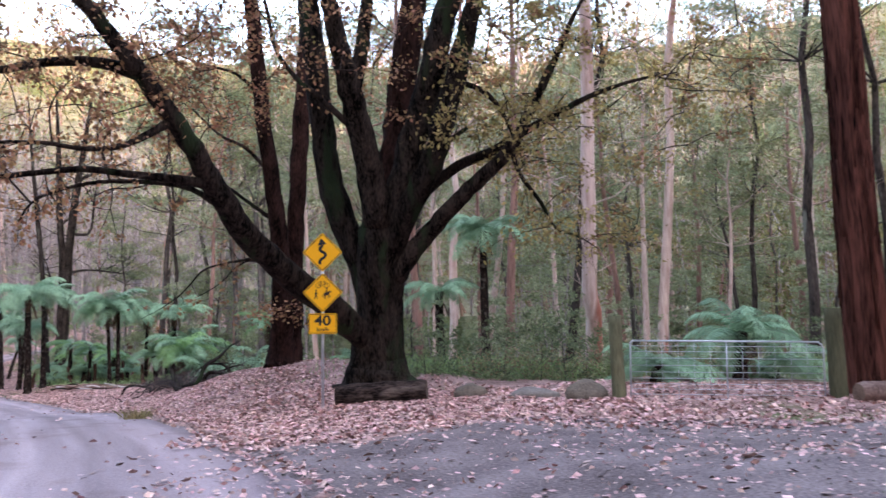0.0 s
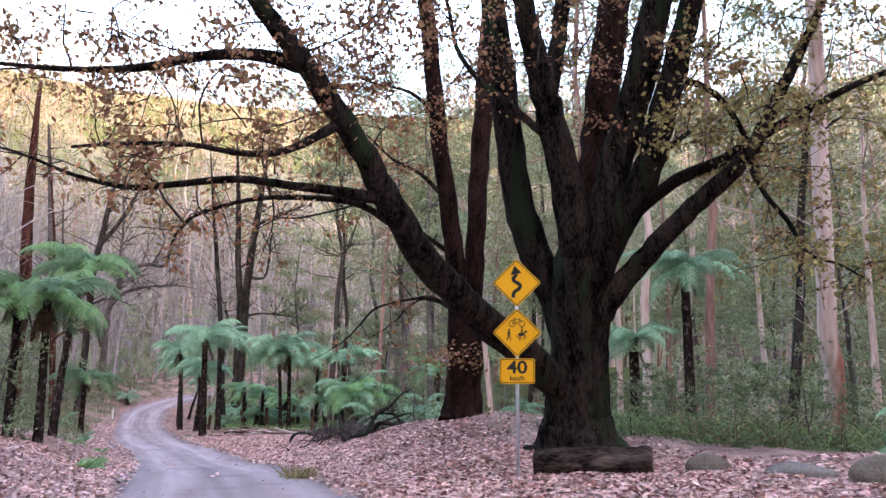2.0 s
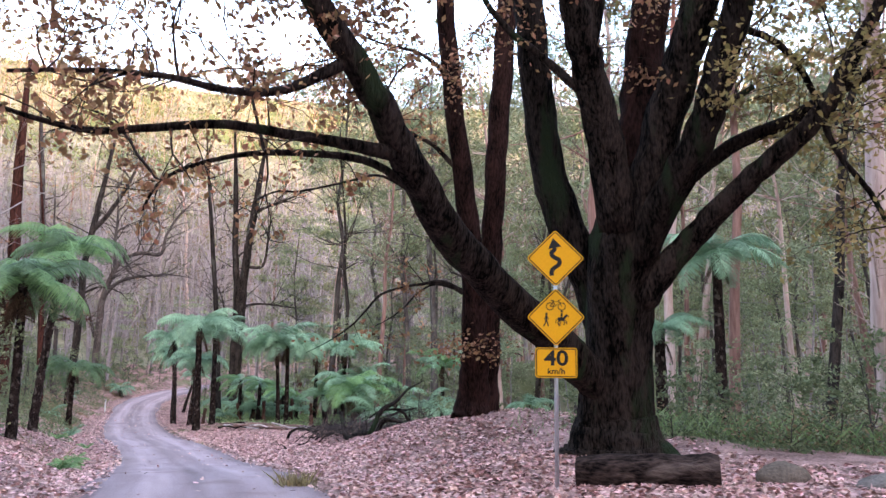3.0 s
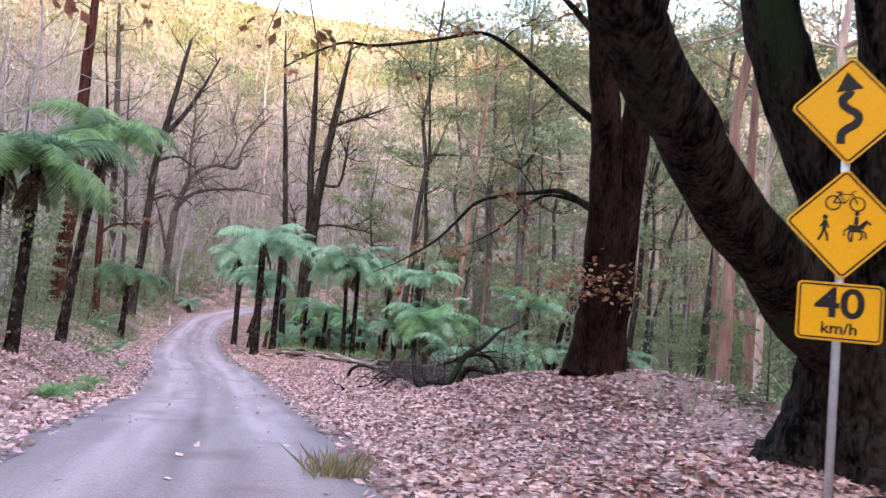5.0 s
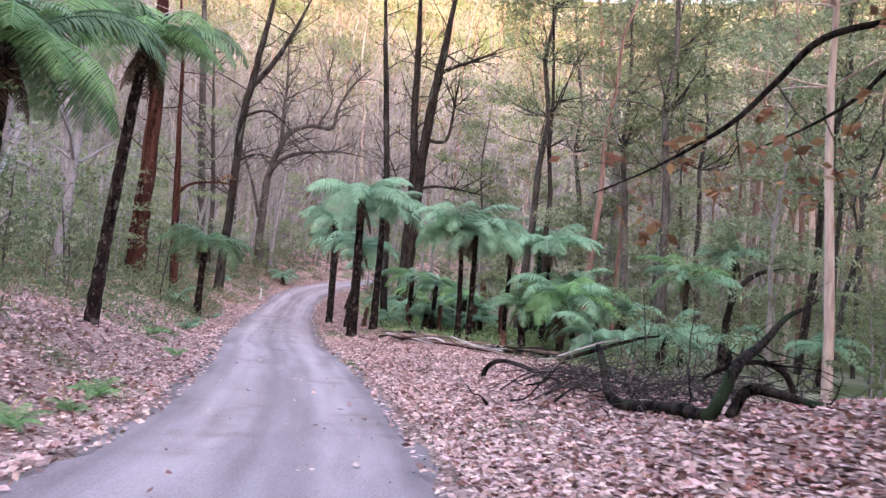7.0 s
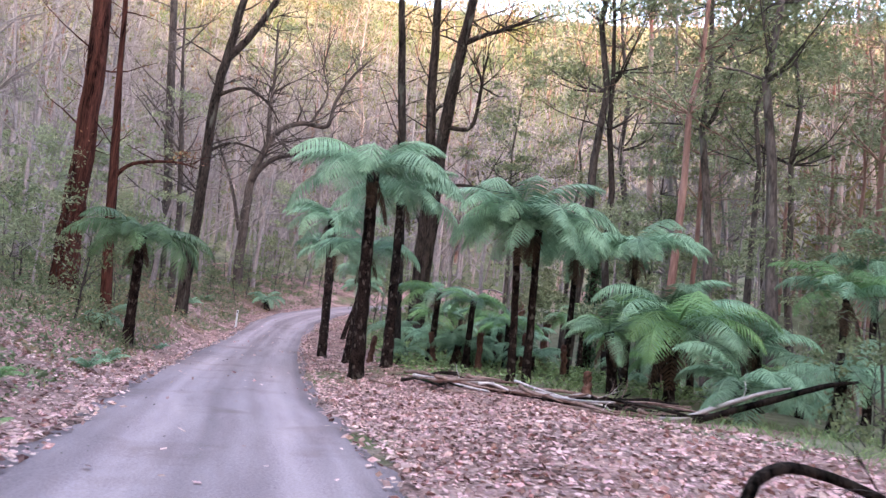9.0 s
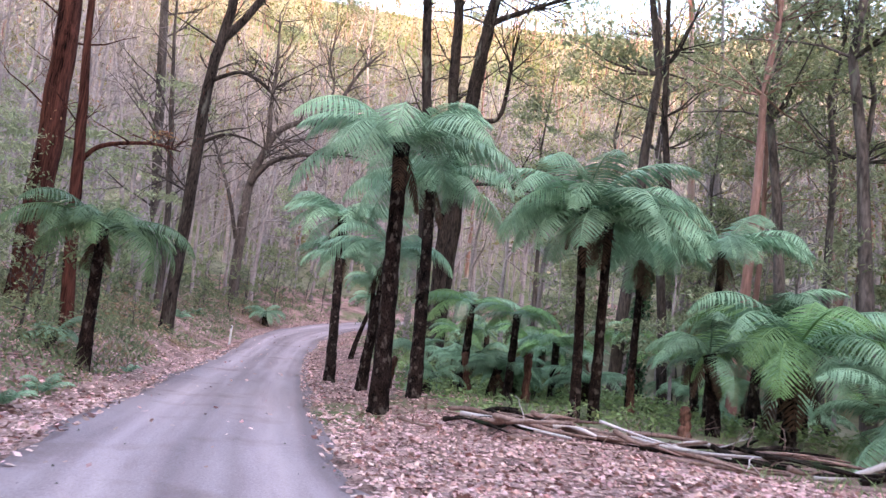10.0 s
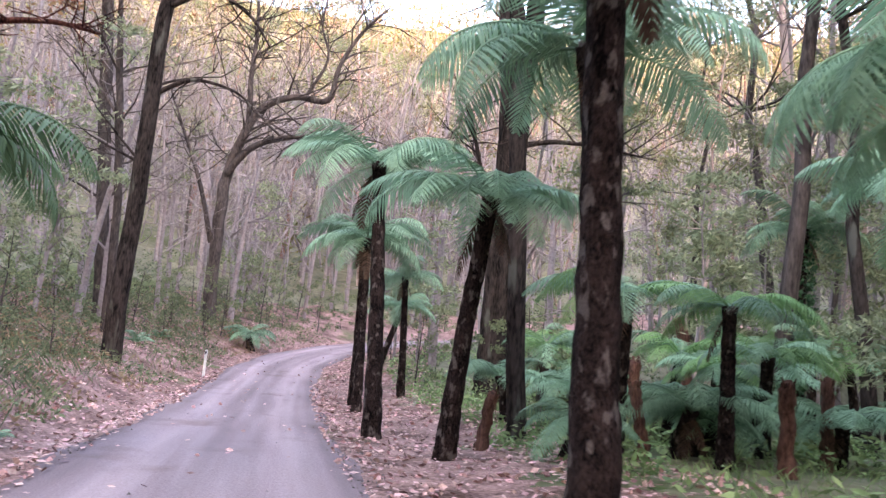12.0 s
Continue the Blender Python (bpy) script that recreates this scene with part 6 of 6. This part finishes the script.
def blades(count, xs, ys, height, spread=0.35):
    """Narrow upright blades rooted at the given points."""
    z = ground_z(xs, ys)
    a = npr.uniform(0, 6.28, count)
    h = height * npr.uniform(0.5, 1.3, count)
    b = np.stack([xs, ys, z], 1)
    t = b + np.stack([npr.normal(0, spread, count) * h, npr.normal(0, spread, count) * h, h], 1)
    w = np.stack([np.cos(a), np.sin(a), 0 * a], 1) * (0.012 + 0.01 * height)
    mid = b * 0.45 + t * 0.55 + np.array([0, 0, 0.08]) * h[:, None]
    return np.stack([b - w * 0.5, b + w * 0.5, mid + w * 0.6, t], 1)


def strip(count, s0, s1, d0, d1):
    """Random points along the road between two lengths and two distances from its middle."""
    s = npr.uniform(s0, s1, count)
    d = npr.uniform(d0, d1, count)
    i = np.clip(np.searchsorted(ARC, s) - 1, 0, len(SEG_D) - 1)
    t = (s - ARC[i]) / np.sqrt(SEG_L2[i])
    p = SEG_A[i] + SEG_D[i] * t[:, None]
    a = along[i]
    return p[:, 0] + a[:, 1] * d, p[:, 1] - a[:, 0] * d


S = {k: float(road_frame(x, y)[2][0]) for k, x, y in (("start", 0, 0), ("oak", -8, 19), ("pile", -16.9, 33.7), ("grove", -23.4, 42.8), ("bend", -39.4, 68), ("end", -46, 88))}
gxs, gys = strip(16000, S["oak"], S["end"], -10.5, -3.2)
patch = (waves(gxs, gys, 0.55, 5) > 0.1) & ((gys > 38) | (road_frame(gxs, gys)[0] < -6.5))
gxs, gys = gxs[patch], gys[patch]
tagged(quads("bank_grass", blades(len(gxs), gxs, gys, 0.42, 0.5), M_SHRUB), "straggling green undergrowth on the road bank", "grass", kind="stuff")
gxs, gys = strip(3600, S["oak"], S["end"], -8.5, -2.9)
patch = waves(gxs, gys, 0.7, 9) > 0.35
gxs, gys = gxs[patch], gys[patch]
tagged(quads("dry_grass", blades(len(gxs), gxs, gys, 0.3, 0.5), M_GRASS), "dry straw-coloured grass on the road bank", "grass", kind="stuff")
gxs, gys = strip(12000, S["oak"] - 4, S["bend"], 4.8, 14)
gd = road_frame(gxs, gys)[0]
keep = ((gys > 38) & ((gd > 8.2) | (gys > 52))) | ((gys > 24) & (gxs > -4))
gxs, gys = gxs[keep], gys[keep]
tagged(quads("low_herbs", blades(len(gxs), gxs, gys, 0.20, 0.6), M_GRASSGREEN), "low green herbs under the tree ferns", "plants", kind="stuff")
ux, uy = strip(20000, S["grove"] + 4, S["end"], 4.6, 15)
ok2 = waves(ux, uy, 0.5, 4) > -0.4
ux, uy = ux[ok2], uy[ok2]
uc = np.stack([ux, uy, ground_z(ux, uy) + npr.uniform(0.02, 0.55, len(ux)) ** 1.4], 1)
tagged(quads("undergrowth", leaf_quads(uc, 0.17, 0.45, 0.1, 0.4), M_GRASSGREEN), "tangled green undergrowth beneath the tree ferns", "plants", kind="stuff")
for k, (mat_b, nm, lab, hi, cnt) in enumerate(((M_BRACKEN, "dead_bracken", "tawny dead bracken on the road bank", 0.8, 26000), (M_SHRUB, "bank_undergrowth", "tangled green undergrowth on the road bank", 0.95, 44000))):
    bx, by = strip(cnt, S["oak"] + 4, S["end"], -14, -3.0)
    sel = waves(bx, by, 0.42, 11 + 3 * k) > (0.15 if k == 0 else -0.25)
    sel &= (by > 37 + 1.5 * waves(bx, by, 0.5, 1)) | (road_frame(bx, by)[0] < -7.5)
    bx, by = bx[sel], by[sel]
    tall = np.clip(waves(bx, by, 0.42, 11 + 3 * k), 0.2, 1.2) * hi * ease(-2.6, -5.0, road_frame(bx, by)[0])
    bc = np.stack([bx, by, ground_z(bx, by) + npr.uniform(0.02, 1, len(bx)) ** 1.3 * tall], 1)
    tagged(quads(nm, leaf_quads(bc, 0.17, 0.3, 0.1, 0.35), mat_b), lab, "plants", kind="stuff")
hx, hy = npr.uniform(-1.5, 15, 5000), npr.uniform(23.6, 33, 5000)
rough_ground = hy > 23.2 + 0.05 * (hx - 3) ** 2 * (hx < 3) + 0.5 * waves(hx, hy, 0.8, 2)
hx, hy = hx[rough_ground], hy[rough_ground]
sel = waves(hx, hy, 0.6, 8) > -0.45
tagged(quads("tall_undergrowth", blades(int(sel.sum()), hx[sel], hy[sel], 0.5, 0.6), M_GRASSGREEN), "soft dark green undergrowth behind the oak", "plants", kind="stuff")
for nm, mat_u, cnt, lab in (("oak_undergrowth", M_SHRUB, 95, "soft bushy green undergrowth beside the old oak"), ("dry_undergrowth", M_BRACKEN, 34, "dry brownish stalks and leaves in the undergrowth")):
    ux, uy = npr.uniform(-0.3, 9.5, cnt), 23.4 + npr.uniform(0, 1, cnt) ** 1.5 * 5.5
    uh = npr.uniform(0.3, 1.25, cnt)
    mid = np.repeat(np.stack([ux, uy, ground_z(ux, uy) + uh * 0.5], 1), 120, 0)
    spread_u = np.repeat(np.stack([0.36 + 0 * uh, 0.36 + 0 * uh, uh * 0.36], 1), 120, 0)
    uc2 = mid + npr.normal(0, 1, mid.shape) * spread_u
    uc2[:, 2] = np.maximum(uc2[:, 2], ground_z(uc2[:, 0], uc2[:, 1]) + 0.03)
    tagged(quads(nm, leaf_quads(uc2, 0.10, 0.2, 0.1, 0.4), mat_u), lab, "plants", kind="stuff")
tx, ty = -6.75 + npr.normal(0, 0.14, 260), 19.4 + npr.normal(0, 0.14, 260)
tagged(quads("grass_tuft", blades(260, tx, ty, 0.32, 0.35), M_GRASS), "dry brown grass tuft on the road edge", "grass", kind="stuff")

# ---- gravel apron before the gate ----
ax, ay = np.meshgrid(np.arange(-6, 16.01, 0.4), np.arange(-12, 16.01, 0.4))
ad = road_frame(ax.ravel(), ay.ravel())[0]
mask = ease(14.6, 12.4, ay.ravel() + 0.5 * waves(ax.ravel(), ay.ravel(), 0.9, 3) - 0.12 * ax.ravel()) * ease(1.2, 2.0, ad) * ease(15.2, 12.0, ax.ravel() + 0.6 * waves(ay.ravel(), ax.ravel(), 0.8, 4))
az = ground_z(ax.ravel(), ay.ravel()) + 0.022 - 0.09 * (1 - mask)
nn = ax.shape[1]
jj = (np.arange(ax.shape[0] - 1)[:, None] * nn + np.arange(nn - 1)).ravel()
ap = new("gravel_apron", raw_mesh("gravel_apron", np.stack([ax.ravel(), ay.ravel(), az], 1), np.stack([jj, jj + 1, jj + nn + 1, jj + nn], 1), M_APRON))
tagged(ap, "loose grey gravel turnout before the gate", "ground", kind="structure")

# loose stones on the road and along its edges
sa, sb = strip(2000, S["start"], S["bend"], 1.62, 2.15), strip(900, S["start"], S["bend"], -2.1, -1.7)
sc, sd = strip(150, S["start"], S["bend"], -1.6, 1.6), (npr.uniform(2.5, 12, 1500), npr.uniform(3, 12.5, 1500))
qx, qy = np.concatenate([sa[0], sb[0], sc[0], sd[0]]), np.concatenate([sa[1], sb[1], sc[1], sd[1]])
qd = np.abs(road_frame(qx, qy)[0])
qz = ground_z(qx, qy) + np.where(qd < ROAD_HALF - 0.2, 0.115, np.where(qd < ROAD_HALF, 0.06, 0.02))
size = npr.uniform(0.008, 0.026, len(qx))
corner = np.array([(1, 0, 0), (0, 1, 0), (-1, 0, 0), (0, -1, 0), (0, 0, 0.8)])
sv = np.stack([qx, qy, qz], 1)[:, None] + corner * size[:, None, None] * npr.uniform(0.6, 1.3, (len(qx), 5, 3))
o5 = np.arange(len(qx))[:, None] * 5
sq = np.concatenate([o5 + (0, 1, 4, 4), o5 + (1, 2, 4, 4), o5 + (2, 3, 4, 4), o5 + (3, 0, 4, 4)])
stones = bpy.data.meshes.new("road_stones")
stones.from_pydata(sv.reshape(-1, 3).tolist(), [], sq[:, :3].tolist())
stones.materials.append(M_ROCK2)
tagged(new("road_stones", stones), "loose small grey stones on the gravel road", "stones", kind="stuff")

# ---- fallen leaves ----


def litter(name, xs, ys, size, label, lift=0.012):
    z = ground_z(xs, ys)
    d = np.abs(road_frame(xs, ys)[0])
    z = np.where(d < ROAD_HALF, z + 0.10 + 0.015, z) + lift
    c = np.stack([xs, ys, z + npr.uniform(0, 0.02, len(xs))], 1)
    q = leaf_quads(c, size, 0.82, 0.0, 0.62)
    q[:, :, 2] = np.maximum(q[:, :, 2], (z - lift + 0.003)[:, None])
    return tagged(quads(name, q, M_FALLEN), label, "leaves", kind="stuff")


parts = [strip(15000, S["oak"] - 6, S["pile"] + 4, -9.5, -1.95), strip(30000, S["start"] + 6, S["grove"], 2.0, 9.5), strip(9000, S["start"] + 8, S["grove"] + 4, -6.5, -1.75), strip(14000, S["grove"], S["end"], -8, -1.8), strip(12000, S["grove"], S["end"], 1.9, 6.5), strip(9000, S["oak"], S["grove"], -11, -4.5),
         strip(26000, S["start"] + 12, S["pile"], 2.0, 7.0), strip(330, S["start"], S["end"], -1.9, 1.9), strip(1600, S["start"], S["bend"], 1.6, 2.0), strip(1600, S["start"], S["bend"], -2.0, -1.6)]
xs, ys = np.concatenate([p[0] for p in parts]), np.concatenate([p[1] for p in parts])
fx, fy = npr.uniform(-4, 13, 26000), npr.uniform(3, 21, 26000)
dens = npr.uniform(0, 1, 26000) < np.where(fy < 12.5, 0.03 + 0.014 * (fy - 3), 1.0)
bare = (ys < 12.8 + 0.5 * waves(xs, ys, 0.9, 3)) & (road_frame(xs, ys)[0] > 2.1) & (npr.uniform(0, 1, len(xs)) > 0.10)
xs, ys = np.concatenate([xs[~bare], fx[dens]]), np.concatenate([ys[~bare], fy[dens]])
fine_parts = [(npr.uniform(-3, 13, 5000), npr.uniform(6, 14.5, 5000)), strip(22000, S["pile"] - 4, S["grove"] + 5, 1.9, 7.5), strip(8000, S["oak"], S["grove"] + 6, -5.0, -1.85)]
litter("leaf_fragments", np.concatenate([p[0] for p in fine_parts]), np.concatenate([p[1] for p in fine_parts]), 0.065, "small broken brown leaves strewn along the road", 0.012)
litter("fallen_leaves", xs, ys, 0.11, "pinkish brown fallen oak leaves covering the verge", 0.02)
